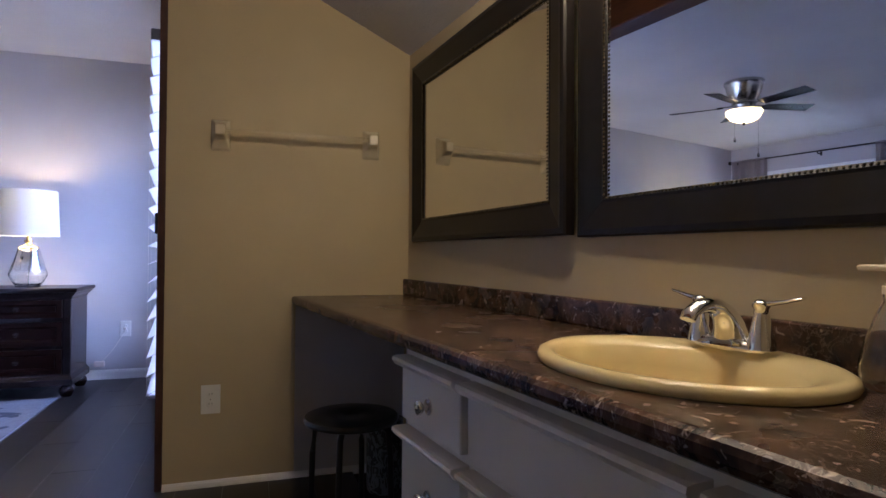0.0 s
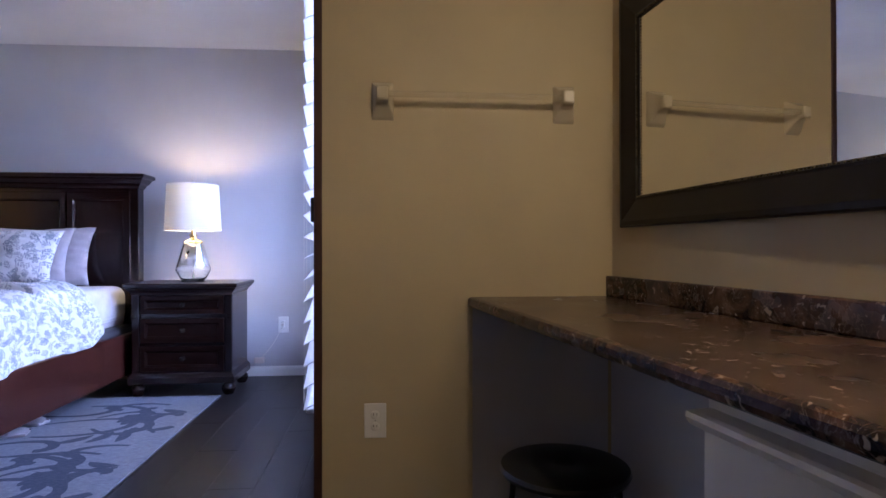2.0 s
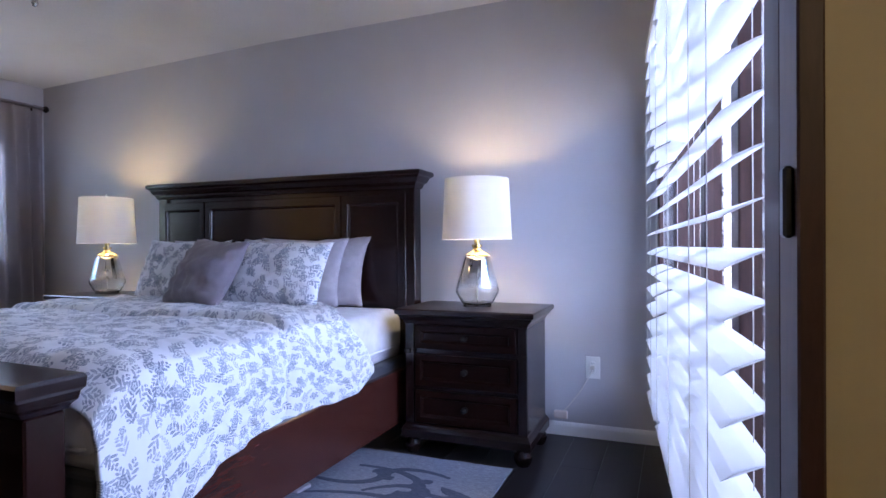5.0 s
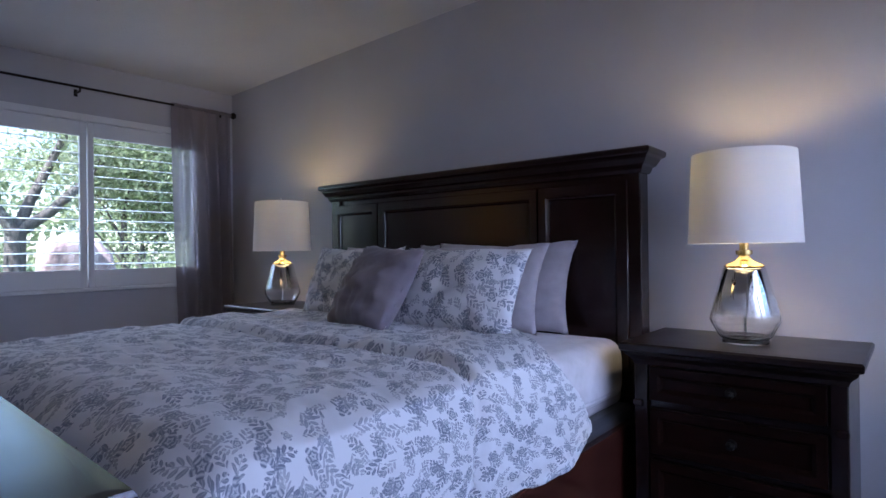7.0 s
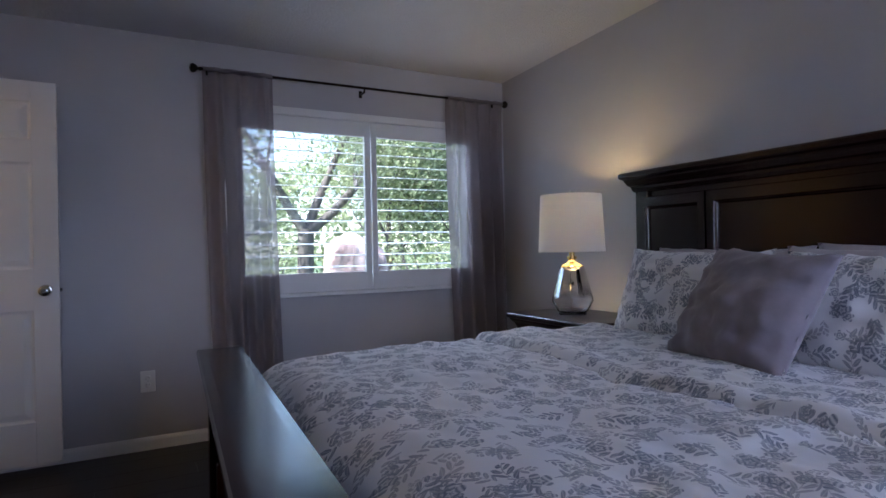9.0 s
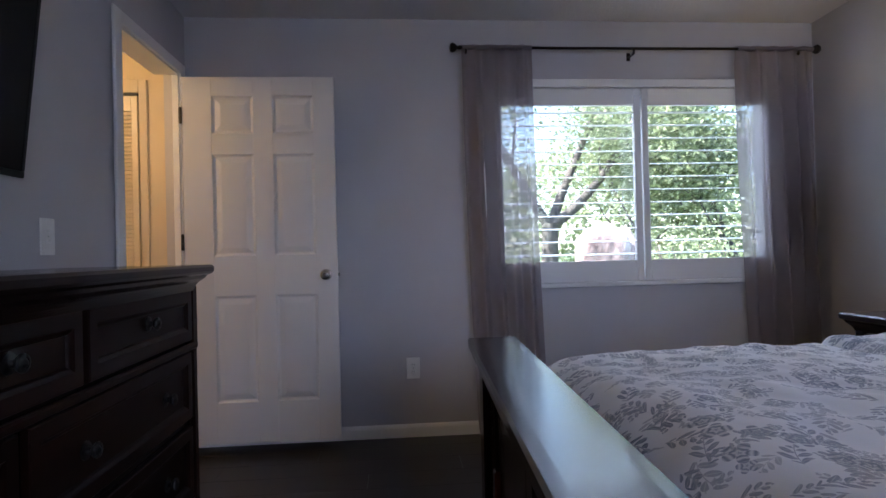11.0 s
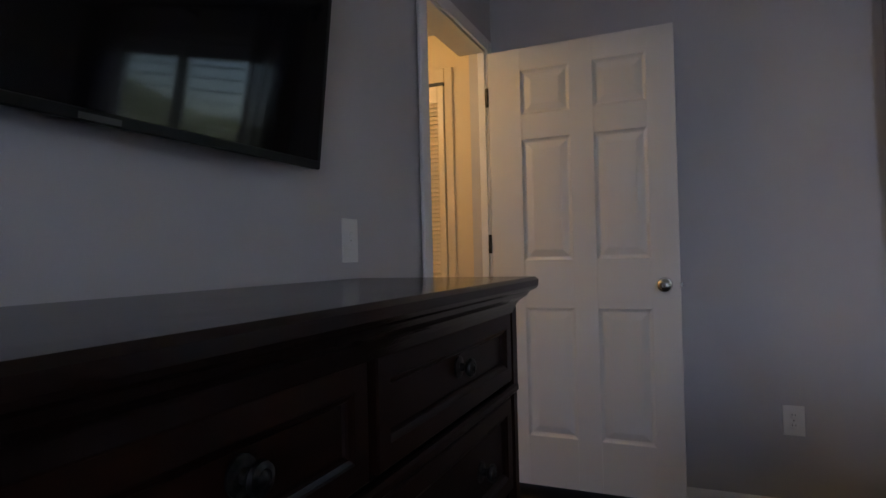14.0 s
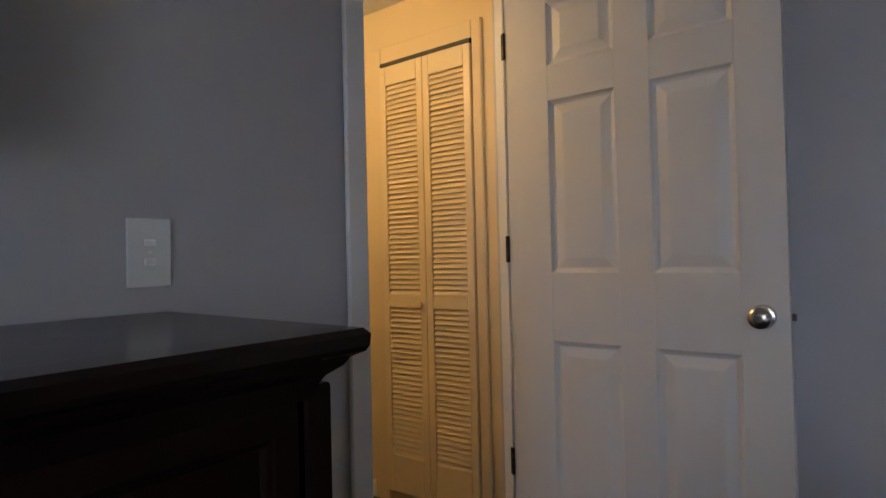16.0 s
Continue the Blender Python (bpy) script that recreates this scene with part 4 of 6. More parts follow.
def hem_z(y):
    """Height of the hem on the open side."""
    pts = [(2.54, 0.27), (2.66, 0.17), (2.80, 0.30), (2.95, 0.385), (3.15, 0.40), (3.35, 0.385), (3.6, 0.405), (3.85, 0.415), (4.1, 0.46)]
    for (a, za), (c, zc) in zip(pts, pts[1:]):
        if y <= c:
            k = max(0, (y - a) / (c - a))
            return za + (zc - za) * k
    return pts[-1][1]


def fold_y(x):
    return 3.47 - 0.05 * (x + 2.4) - 0.16 * max(0, x + 2.0) ** 1.5 * 3


def duvet_top(x, y):
    puff = 0.022 * fbm(x, y, 2.4, 3.1) + 0.009 * fbm(x, y, 6.5, 8.0)
    z = 0.782 + puff
    d = y - fold_y(x)
    z += 0.013 * (1 / (1 + math.exp(max(-60, min(60, -d * 80))))) - 0.015 * math.exp(-((d + 0.012) / 0.020) ** 2) + 0.009 * math.exp(-((d - 0.04) / 0.035) ** 2)
    # falls into the gap behind the footboard and thins under the pillows
    z -= 0.06 * max(0, (2.74 - y) / 0.14) ** 2 if y < 2.74 else 0
    z -= 0.02 * max(0, (y - 4.15) / 0.15)
    return z


SIDE = 0.56
U_TOT = SIDE * 2 + (TOPX1 - TOPX0)


def duvet_pt(u, v):
    s = u * U_TOT
    back = min(1, max(0, s - (U_TOT - SIDE - 0.55)) / 0.55)
    yn = 4.22 - 0.44 * back ** 1.3 + 0.27 * min(1, max(0, s - (U_TOT - SIDE)) / 0.5)
    y = 2.545 + v * (yn - 2.545)
    r = 0.10
    if s < SIDE or s > U_TOT - SIDE:
        east = s > U_TOT - SIDE
        q = (s - (U_TOT - SIDE)) if east else (SIDE - s)     # distance past the edge
        k = q / SIDE
        hz = hem_z(y) if east else 0.42 + 0.03 * math.sin(4 * y)
        xe = TOPX1 if east else TOPX0
        zt = duvet_top(xe, y)
        sg = 1 if east else -1
        # rounded shoulder, then a hanging fall with folds
        z = zt - 0.03 - (zt - 0.03 - hz) * k
        out = 0.035 * math.sin(min(1, k * 2.2) * math.pi / 2)
        wave = 0.022 * k * math.sin(9 * y + 1.2 * math.sin(3 * y)) + 0.012 * k * fbm(y, k, 7, 1.0)
        x = xe + sg * (out + wave - 0.02 * k)
        yy = y + 0.02 * k * math.sin(5 * y)
        if east and y < 2.72:
            x += 0.03 * k
        d = y - fold_y(xe)
        x += sg * (0.008 / (1 + math.exp(-d * 70)) - 0.016 * math.exp(-(d / 0.025) ** 2))
        return Vector((x, yy, z))
    x = TOPX0 + (s - SIDE)
    q = max(0, abs(x - (TOPX0 + TOPX1) / 2) - ((TOPX1 - TOPX0) / 2 - 0.14)) / 0.14
    return Vector((x - 0.02 * q * q * (1 if x > -2.7 else -1) * 0, y, duvet_top(x, y) - 0.03 * q ** 2.2))


duvet = thing("duvet", pose(0, 0, 0), "white duvet printed with grey leaf sprigs, folded back near the pillows", "duvet")
for name, beyond, words in (("duvet_cover", False, ""), ("turned_back_band", True, "band of the cover folded back towards the pillows")):
    b = bmesh.new()
    grid_mesh(b, 190, 210, duvet_pt, lambda u, v: (u * U_TOT, v * 1.72))
    off = []
    for f in b.faces:
        c = f.calc_center_median()
        if (c.y > fold_y(max(TOPX0, min(TOPX1, c.x))) - 0.012) != beyond:
            off.append(f)
    bmesh.ops.delete(b, geom=off, context="FACES")
    o = part(name, b, toile_mat, duvet, words)
    sm = o.modifiers.new("cloth", "SOLIDIFY")
    sm.thickness = 0.02
    sm.offset = -1


def pillow(name, m, w, h, t, material, label, group="pillows on the bed", seed=1, sag=0.0, tuft=False):
    """A stuffed pillow standing on local z, broad side facing -y."""
    p = thing(name, m, label, "pillow", group)
    b = bmesh.new()

    def side(sgn):
        def fn(u, v):
            a, c = 2 * u - 1, 2 * v - 1
            pinch = 1 - 0.09 * (1 - abs(a) ** 2.2) * abs(c) ** 3
            pinch2 = 1 - 0.09 * (1 - abs(c) ** 2.2) * abs(a) ** 3
            x = a * w / 2 * pinch2
            z = h / 2 + c * h / 2 * pinch - sag * (1 - c) * 0 + 0.015 * fbm(u * 2, seed, 1.5)
            bulge = ((1 - abs(a) ** 2.6) * (1 - abs(c) ** 2.6)) ** 0.6
            wr = 0.014 * fbm(u * 3 + seed, v * 3, 1.6, seed) * bulge + 0.009 * fbm(u * 7, v * 7 + seed, 1.5, seed + 3)
            if tuft:
                wr -= 0.022 * math.exp(-((a) ** 2 + (c) ** 2) / 0.03)
                wr += 0.006 * math.sin(14 * c + 3 * a) * math.exp(-((abs(a) - 0.7) ** 2) / 0.12)
            return Vector((x, sgn * (t / 2 * bulge) + (wr if sgn < 0 else 0), z))
        return fn
    grid_mesh(b, 36, 30, side(-1), lambda u, v: (u * w + seed, v * h + seed * 0.7))
    b2 = bmesh.new()
    grid_mesh(b2, 36, 30, side(1), lambda u, v: (u * w + seed + 0.3, v * h))
    me = bpy.data.meshes.new("tmp")
    b2.to_mesh(me)
    b.from_mesh(me)
    bpy.data.meshes.remove(me)
    b2.free()
    bmesh.ops.remove_doubles(b, verts=b.verts[:], dist=0.004)
    bmesh.ops.recalc_face_normals(b, faces=b.faces[:])
    part("pillow_case", b, material, p)
    return p


pillow("sham_pillow", pose(-2.41, 4.425, 0.735, -15, 0, 3), 0.78, 0.435, 0.15, sham_mat, "grey-lilac sham pillow against the headboard", seed=2)
pillow("sham_pillow", pose(-2.475, 4.29, 0.745, -18, 0, 1), 0.76, 0.42, 0.15, sham_mat, "grey-lilac sham pillow against the headboard", seed=4)
pillow("sham_pillow", pose(-3.20, 4.425, 0.735, -15, 0, -2), 0.78, 0.42, 0.15, sham_mat, "grey-lilac sham pillow against the headboard", seed=5)
pillow("sham_pillow", pose(-3.16, 4.30, 0.745, -18, 0, 0), 0.72, 0.40, 0.15, sham_mat, "grey-lilac sham pillow against the headboard", seed=6)
pillow("floral_pillow", pose(-2.365, 3.985, 0.765, -26, 0, 0), 0.68, 0.405, 0.17, toile_mat, "white pillow printed with grey leaf sprigs", seed=7)
pillow("floral_pillow", pose(-3.12, 4.08, 0.765, -21, 0, -3), 0.70, 0.40, 0.17, toile_mat, "white pillow printed with grey leaf sprigs", seed=9)
pillow("throw_cushion", pose(-2.715, 3.80, 0.775, -31, 2, -13), 0.49, 0.425, 0.17, cushion_mat, "mauve-grey tufted square cushion leaning on the pillows", seed=3, tuft=True)


# ---- nightstands ----
def nightstand(m, label):
    n = thing("nightstand", m, label, "nightstand", "nightstands beside the bed")
    W, D = 0.66, 0.42     # body, local origin at front centre on the floor
    b = bmesh.new()
    bm_box(b, -W / 2, W / 2, 0.02, D, 0.13, 0.70, 0.003)
    part("body", b, espresso_v, n)
    for x in (-W / 2, W / 2 - 0.05):
        part("corner_stile", box(x, x + 0.05, 0.0, 0.0195, 0.13, 0.70, 0.004), espresso_v, n)
    b = bm_crown(bmesh.new(), -W / 2, W / 2, 0.0, D, [(0.0, 0.685), (0.006, 0.70), (0.012, 0.708), (0.026, 0.722), (0.030, 0.732), (0.042, 0.738), (0.044, 0.758), (0.038, 0.765), (0, 0.766)])
    part("top", b, espresso_top, n)
    b = bm_crown(bmesh.new(), -W / 2, W / 2, 0.0, D, [(0.018, 0.085), (0.018, 0.125), (0.010, 0.140), (0.002, 0.150), (0, 0.16)])
    part("plinth", b, espresso, n)
    for z0, z1 in ((0.555, 0.680), (0.36, 0.525), (0.165, 0.335)):
        d = part("drawer", drawer_front(bmesh.new(), -W / 2 + 0.055, W / 2 - 0.055, 0.018, z0, z1, 0.030, 0.020), espresso_dull, n)
        knob(d, 0, 0.011, (z0 + z1) / 2, 0.015)
    for x in (-W / 2 - 0.005, W / 2 - 0.035):
        part("bead", box(x + 0.002, x + 0.038, -0.008, 0.002, 0.528, 0.552, 0.004), espresso, n)
    for x in (-W / 2 + 0.03, W / 2 - 0.03):
        for y in (0.03, D - 0.04):
            part("bun_foot", soft(lathe([(0, 0.0), (0.030, 0.0), (0.038, 0.014), (0.046, 0.036), (0.044, 0.056), (0.032, 0.072), (0.030, 0.082), (0.036, 0.088), (0, 0.09)], 20, x, y)), espresso, n)
    return n


nightstand(pose(-1.33, 4.262, 0), "dark espresso three-drawer nightstand with bun feet")
nightstand(pose(-4.10, 4.262, 0), "dark espresso nightstand between bed and curtain")


def table_lamp(x, y, z, label):
    p = thing("table_lamp", pose(x, y, z), label, "lamp", "bedside lamps")
    t = bmesh.new()
    # six-sided blown glass body, waisted to the neck
    lev = [(0.078, 0.012), (0.090, 0.024), (0.118, 0.076), (0.121, 0.088), (0.117, 0.102), (0.072, 0.268), (0.066, 0.277), (0.030, 0.284)]
    seg = 14
    rings = []
    for r, h in lev:
        rings.append([t.verts.new((r * math.cos(2 * math.pi * (i + 0.5) / seg), r * math.sin(2 * math.pi * (i + 0.5) / seg), h)) for i in range(seg)])
    for a, c in zip(rings, rings[1:]):
        for i in range(seg):
            t.faces.new((a[i], a[(i + 1) % seg], c[(i + 1) % seg], c[i]))
    t.faces.new(rings[0][::-1]); t.faces.new(rings[-1])
    bmesh.ops.recalc_face_normals(t, faces=t.faces[:])
    bmesh.ops.bevel(t, geom=[e for e in t.edges if e.calc_face_angle(0) > 0.3], offset=0.006, segments=2, affect="EDGES")
    gb = part("glass_body", soft(t, 70), ombre, p, "silvered glass body clearing towards the foot")
    gm = gb.modifiers.new("blown_wall", "SOLIDIFY")
    gm.thickness, gm.offset = 0.004, -1
    part("foot", soft(lathe([(0, 0), (0.078, 0), (0.080, 0.006), (0.076, 0.013), (0, 0.014)], 28)), glass, p, "thick clear glass foot")
    part("stem", tube([(0, 0, 0.014), (0, 0, 0.30)], 0.005, 10), chrome, p)
    part("collar", soft(lathe([(0.070, 0.279), (0.060, 0.287), (0.030, 0.300), (0.020, 0.312), (0.020, 0.318), (0.028, 0.322), (0.028, 0.336), (0, 0.338)], 24)), brass, p, "pale brass collar")
    part("socket", tube([(0, 0, 0.338), (0, 0, 0.405)], 0.016, 14), brass, p)
    part("bulb", soft(lathe([(0, 0.405), (0.014, 0.405), (0.016, 0.42), (0.024, 0.45), (0.020, 0.470), (0, 0.48)], 16)), bulb_glow, p)
    sh = part("shade", soft(lathe([(0.190, 0.362), (0.174, 0.690), (0.171, 0.690), (0.187, 0.362), (0.190, 0.362)], 56)), shade_mat, p, "white linen drum shade, lit")
    for k in range(3):
        a = k * 2.094 + 0.4
        part("spider_arm", tube([(0, 0, 0.67), (0.173 * math.cos(a), 0.173 * math.sin(a), 0.675)], 0.002, 6), brass, p)
    part("harp", tube([(0, 0, 0.52), (0, 0, 0.70)], 0.003, 6), brass, p)
    part("finial", soft(lathe([(0, 0.695), (0.006, 0.695), (0.010, 0.705), (0.008, 0.715), (0, 0.722)], 12)), chrome, p)
    lamp("bedside_bulb", "POINT", pose(x, y, z + 0.585), 1.6, (1.0, 0.71, 0.29), 0.03)
    return p


table_lamp(-1.325, 4.47, 0.766, "table lamp with silvered glass base and white drum shade, switched on")
table_lamp(-4.145, 4.46, 0.766, "table lamp with silvered glass base and white drum shade, switched on")

# ---- dresser ----
dr = thing("dresser", pose(-2.18, YS + 0.49, 0, 0, 0, 180), "long dark espresso dresser with moulded top and pewter knobs", "dresser")
LW, LD = 1.855, 0.455      # local x runs west, front at y = 0 facing -y
b = bmesh.new()
bm_box(b, 0.012, LW + 0.004, 0.02, LD, 0.10, 0.785, 0.003)
bm_box(b, 0.0, LW + 0.014, 0.02, LD, 0.785, 0.99, 0.003)
part("body", b, espresso_v, dr)
for x0, x1, o in ((0.0, 0.035, 0.012), (LW - 0.030, LW + 0.014, -0.010)):
    part("corner_stile", box(x0, x1, 0.0, 0.0195, 0.785, 0.99, 0.004), espresso_dull, dr)
    part("corner_stile", box(x0 + max(0, o), x1 + min(0, o), 0.0, 0.0195, 0.10, 0.785, 0.004), espresso_dull, dr)
b = bm_crown(bmesh.new(), 0.0, LW - 0.022, 0.0, LD - 0.03, [(0.0, 0.975), (0.006, 0.990), (0.010, 0.998), (0.014, 1.004), (0.030, 1.016), (0.036, 1.026), (0.050, 1.033), (0.054, 1.040), (0.055, 1.055), (0.048, 1.063), (0, 1.064)])
part("top", b, espresso, dr)
b = bm_crown(bmesh.new(), 0.0, LW, 0.0, LD - 0.03, [(0.018, 0.07), (0.018, 0.115), (0.010, 0.130), (0.002, 0.140), (0, 0.15)])
part("plinth", b, espresso, dr)
for x0, x1 in ((0.04, 0.625), (0.650, 1.130), (1.155, 1.815)):
    d = part("drawer", drawer_front(bmesh.new(), x0, x1, 0.018, 0.808, 0.976, 0.036, 0.018), espresso_dull, dr)
    knob(d, (x0 + x1) / 2, 0.008, 0.902, 0.019)
for z0, z1 in ((0.548, 0.770), (0.285, 0.520)):
    for x0, x1 in ((0.05, 0.905), (0.935, 1.805)):
        d = part("drawer", drawer_front(bmesh.new(), x0, x1, 0.018, z0, z1, 0.036, 0.018), espresso_dull, dr)
        for k in (0.24, 0.76):
            knob(d, x0 + k * (x1 - x0), 0.008, (z0 + z1) / 2, 0.019)
for x in (0.05, LW - 0.05):
    for y in (0.04, LD - 0.06):
        part("bun_foot", soft(lathe([(0, 0.0), (0.030, 0.0), (0.042, 0.016), (0.048, 0.036), (0.036, 0.060), (0.040, 0.07), (0, 0.072)], 20, x, y)), espresso, dr)
b = bmesh.new()
bm_box(b, 0.0, LW, -0.006, 0.014, 0.775, 0.797, 0.005)
part("waist_moulding", b, espresso_dull, dr)

# ---- television ----
tv = thing("television", pose(-2.67, YS + 0.060, 1.335, 6.5, 0, 178.4), "black flat-screen television, switched off, on a wall bracket", "television")
TW_, TH_ = 1.105, 0.645
b = bmesh.new()
bm_box(b, 0, TW_, 0, 0.014, 0, 0.020, 0.002)
bm_box(b, 0, TW_, 0, 0.014, TH_ - 0.012, TH_, 0.002)
bm_box(b, 0, 0.012, 0, 0.014, 0.020, TH_ - 0.012, 0.002)
bm_box(b, TW_ - 0.012, TW_, 0, 0.014, 0.020, TH_ - 0.012, 0.002)
part("bezel", b, tv_body, tv)
part("screen", box(0.012, TW_ - 0.012, 0.003, 0.013, 0.020, TH_ - 0.012), tv_screen, tv, "glossy black screen")
part("rear_housing", box(0.02, TW_ - 0.02, 0.014, 0.048, 0.02, TH_ - 0.03, 0.008), tv_body, tv)
part("badge", box(TW_ / 2 - 0.035, TW_ / 2 + 0.035, -0.001, 0.0, 0.003, 0.013), tv_mark, tv, "plain grey maker's badge")
part("wall_bracket", box(0.25, 0.85, 0.048, 0.064, 0.1, 0.5, 0.004), black_metal, tv)

# ---- rug and the slippers under the bed ----
rug = thing("area_rug", pose(0, 0, 0), "grey rug with slate scroll pattern, partly under the bed", "rug")
part("rug_field", box(-3.2, -1.06, 2.05, 4.205, 0.002, 0.012, 0.003), rug_base, rug)


STROKE = [0]


def ribbon(bm, pts, widths):
    """A flat woven stroke with tapering ends, each laid a hair above the last."""
    STROKE[0] += 1
    z = 0.0125 + 0.00004 * STROKE[0]
    pts = [Vector((*p, 0)) for p in pts]
    L, R = [], []
    for i, p in enumerate(pts):
        d = (pts[min(i + 1, len(pts) - 1)] - pts[max(i - 1, 0)]).normalized()
        nrm = Vector((-d.y, d.x, 0))
        w = widths(i / (len(pts) - 1))
        L.append(bm.verts.new(p + nrm * w + Vector((0, 0, z))))
        R.append(bm.verts.new(p - nrm * w + Vector((0, 0, z))))
    for i in range(len(pts) - 1):
        bm.faces.new((L[i], R[i], R[i + 1], L[i + 1]))


def rug_leaf(bm, x, y, ang, ln, wd):
    pts = [(x + ln * k / 16 * math.cos(ang + 0.5 * (k / 16 - 0.5)), y + ln * k / 16 * math.sin(ang + 0.5 * (k / 16 - 0.5))) for k in range(17)]
    ribbon(bm, pts, lambda k: wd * math.sin(math.pi * k) ** 0.8 + 0.001)


motif = bmesh.new()


def sweep(bm, x, y, a0, turn, ln, w):
    """A long stroke that curls up at its end into a round head."""
    pts, a = [(x, y)], a0
    for i in range(44):
        k = i / 43
        a += turn * (0.25 + 2.6 * k ** 3) / 44
        st = ln / 44 * (1 - 0.55 * k)
        pts.append((pts[-1][0] + st * math.cos(a), pts[-1][1] + st * math.sin(a)))
    ribbon(bm, pts, lambda k: w * (0.30 + 0.70 * k) if k < 0.93 else w * max(0.15, (1 - k) / 0.07))


for dy in (0.0, -0.88):
    for x, y, a0, turn, ln in ((-1.78, 3.98, 0.15, -5.2, 0.85), (-1.85, 3.62, 0.45, -5.0, 1.15), (-1.80, 3.40, -0.15, 5.4, 0.95), (-1.75, 3.10, 0.35, -5.4, 0.80), (-1.30, 3.98, 2.7, 5.2, 0.60), (-1.18, 3.42, 2.3, -5.2, 0.70), (-1.22, 3.22, 2.9, 5.4, 0.50), (-2.5, 3.85, 0.2, 5.2, 1.0), (-2.6, 3.4, 0.4, -5.2, 1.0), (-1.98, 3.80, -0.35, 5.2, 0.75), (-1.62, 3.72, 0.9, -5.3, 0.55), (-1.14, 3.80, 3.5, -5.2, 0.55), (-1.98, 3.24, 0.6, -5.2, 0.75), (-1.55, 3.52, -0.9, 5.3, 0.50)):
        sweep(motif, x, y + dy, a0, turn, ln, 0.034)
    for k in range(5):
        rug_leaf(motif, -1.36, 3.70 + dy, 0.3 + k * 1.2566, 0.14, 0.034)
    for k in range(3):
        rug_leaf(motif, -1.62 + 0.15 * k, 3.28 + dy, 0.5 + 0.5 * k, 0.19, 0.030)
    for k in range(2):
        rug_leaf(motif, -1.30 + 0.06 * k, 3.88 + dy - 0.42 * k, -0.6 + 0.9 * k, 0.17, 0.028)
for f in [f for f in motif.faces if any(v.co.x > -1.10 or v.co.y > 4.17 or v.co.y < 2.08 for v in f.verts)]:
    motif.faces.remove(f)
part("scroll_pattern", motif, rug_dark, rug, "dark slate scrollwork")
for x, y, a in ((-1.93, 3.42, 15), (-1.95, 3.64, -8)):
    sl = thing("slipper", pose(x, y, 0.0125, 0, 0, a), "pale grey slipper lying under the bed rail", "slipper", "slippers")
    t = bm_box(bmesh.new(), -0.05, 0.10, -0.045, 0.045, 0, 0.018, 0.008, 2)
    part("sole", soft(t), sham_mat, sl)
    t = bmesh.new()
    grid_mesh(t, 12, 8, lambda u, v: Vector((0.02 + 0.085 * v, (2 * u - 1) * 0.045 * math.cos(0.9 * v), 0.014 + 0.045 * math.sin(math.pi * u) * (1 - 0.6 * v))))
    part("upper", t, sham_mat, sl)

# ---- ceiling fan ----
FZ = ceil_z(-2.64)
fan = thing("ceiling_fan", pose(-2.64, 2.90, FZ), "brushed nickel ceiling fan with dark blades and a lit bowl light", "ceiling fan")
part("motor_housing", soft(lathe([(0, 0), (0.162, 0), (0.166, -0.008), (0.164, -0.024), (0.158, -0.028), (0.154, -0.040), (0.138, -0.110), (0.118, -0.160), (0.100, -0.182), (0.0, -0.184)], 40)), nickel, fan)
part("switch_cup", soft(lathe([(0.100, -0.184), (0.104, -0.196), (0.090, -0.212), (0.086, -0.240), (0.140, -0.250), (0.146, -0.258), (0, -0.260)], 32)), nickel, fan)
part("light_bowl", soft(lathe([(0.148, -0.258), (0.152, -0.268), (0.146, -0.290), (0.122, -0.326), (0.082, -0.352), (0.030, -0.366), (0, -0.367)], 36)), globe_glass, fan, "lit alabaster glass bowl")
part("bowl_finial", soft(lathe([(0, -0.364), (0.020, -0.367), (0.015, -0.378), (0.006, -0.388), (0, -0.392)], 14)), bronze, fan)
for k in range(5):
    m = pose(0, 0, -0.062, 0, 0, 72 * k + 62)
    t = bmesh.new()
    bm_box(t, 0.17, 0.62, -0.062, 0.062, -0.158, -0.151, 0.003)
    bmesh.ops.rotate(t, verts=t.verts[:], cent=(0.4, 0, -0.155), matrix=Matrix.Rotation(radians(11), 3, "X"))
    for v in t.verts:
        v.co.y *= 0.8 + 0.35 * (v.co.x - 0.17) / 0.5
    bmesh.ops.transform(t, matrix=m, verts=t.verts[:])
    bl = part("blade", t, espresso, fan, "dark wooden blade")
    t = bm_box(bmesh.new(), 0.075, 0.22, -0.014, 0.014, -0.150, -0.143, 0.002)
    bmesh.ops.transform(t, matrix=m, verts=t.verts[:])
    part("blade_arm", t, nickel, bl)
for dx, dy, end in ((-0.075, -0.085, 0.640), (0.06, 0.05, 0.50)):
    t = tube([(dx, dy, -0.245), (dx, dy, -end)], 0.0016, 6)
    bm_lathe(t, [(0, -end + 0.004), (0.005, -end), (0.011, -end - 0.014), (0.012, -end - 0.024), (0.008, -end - 0.036), (0, -end - 0.040)], 12, dx, dy)
    part("pull_chain", soft(t), nickel, fan)
lamp("fan_bulb", "POINT", pose(-2.64, 2.90, FZ - 0.300), 0.75, WARM, 0.03)

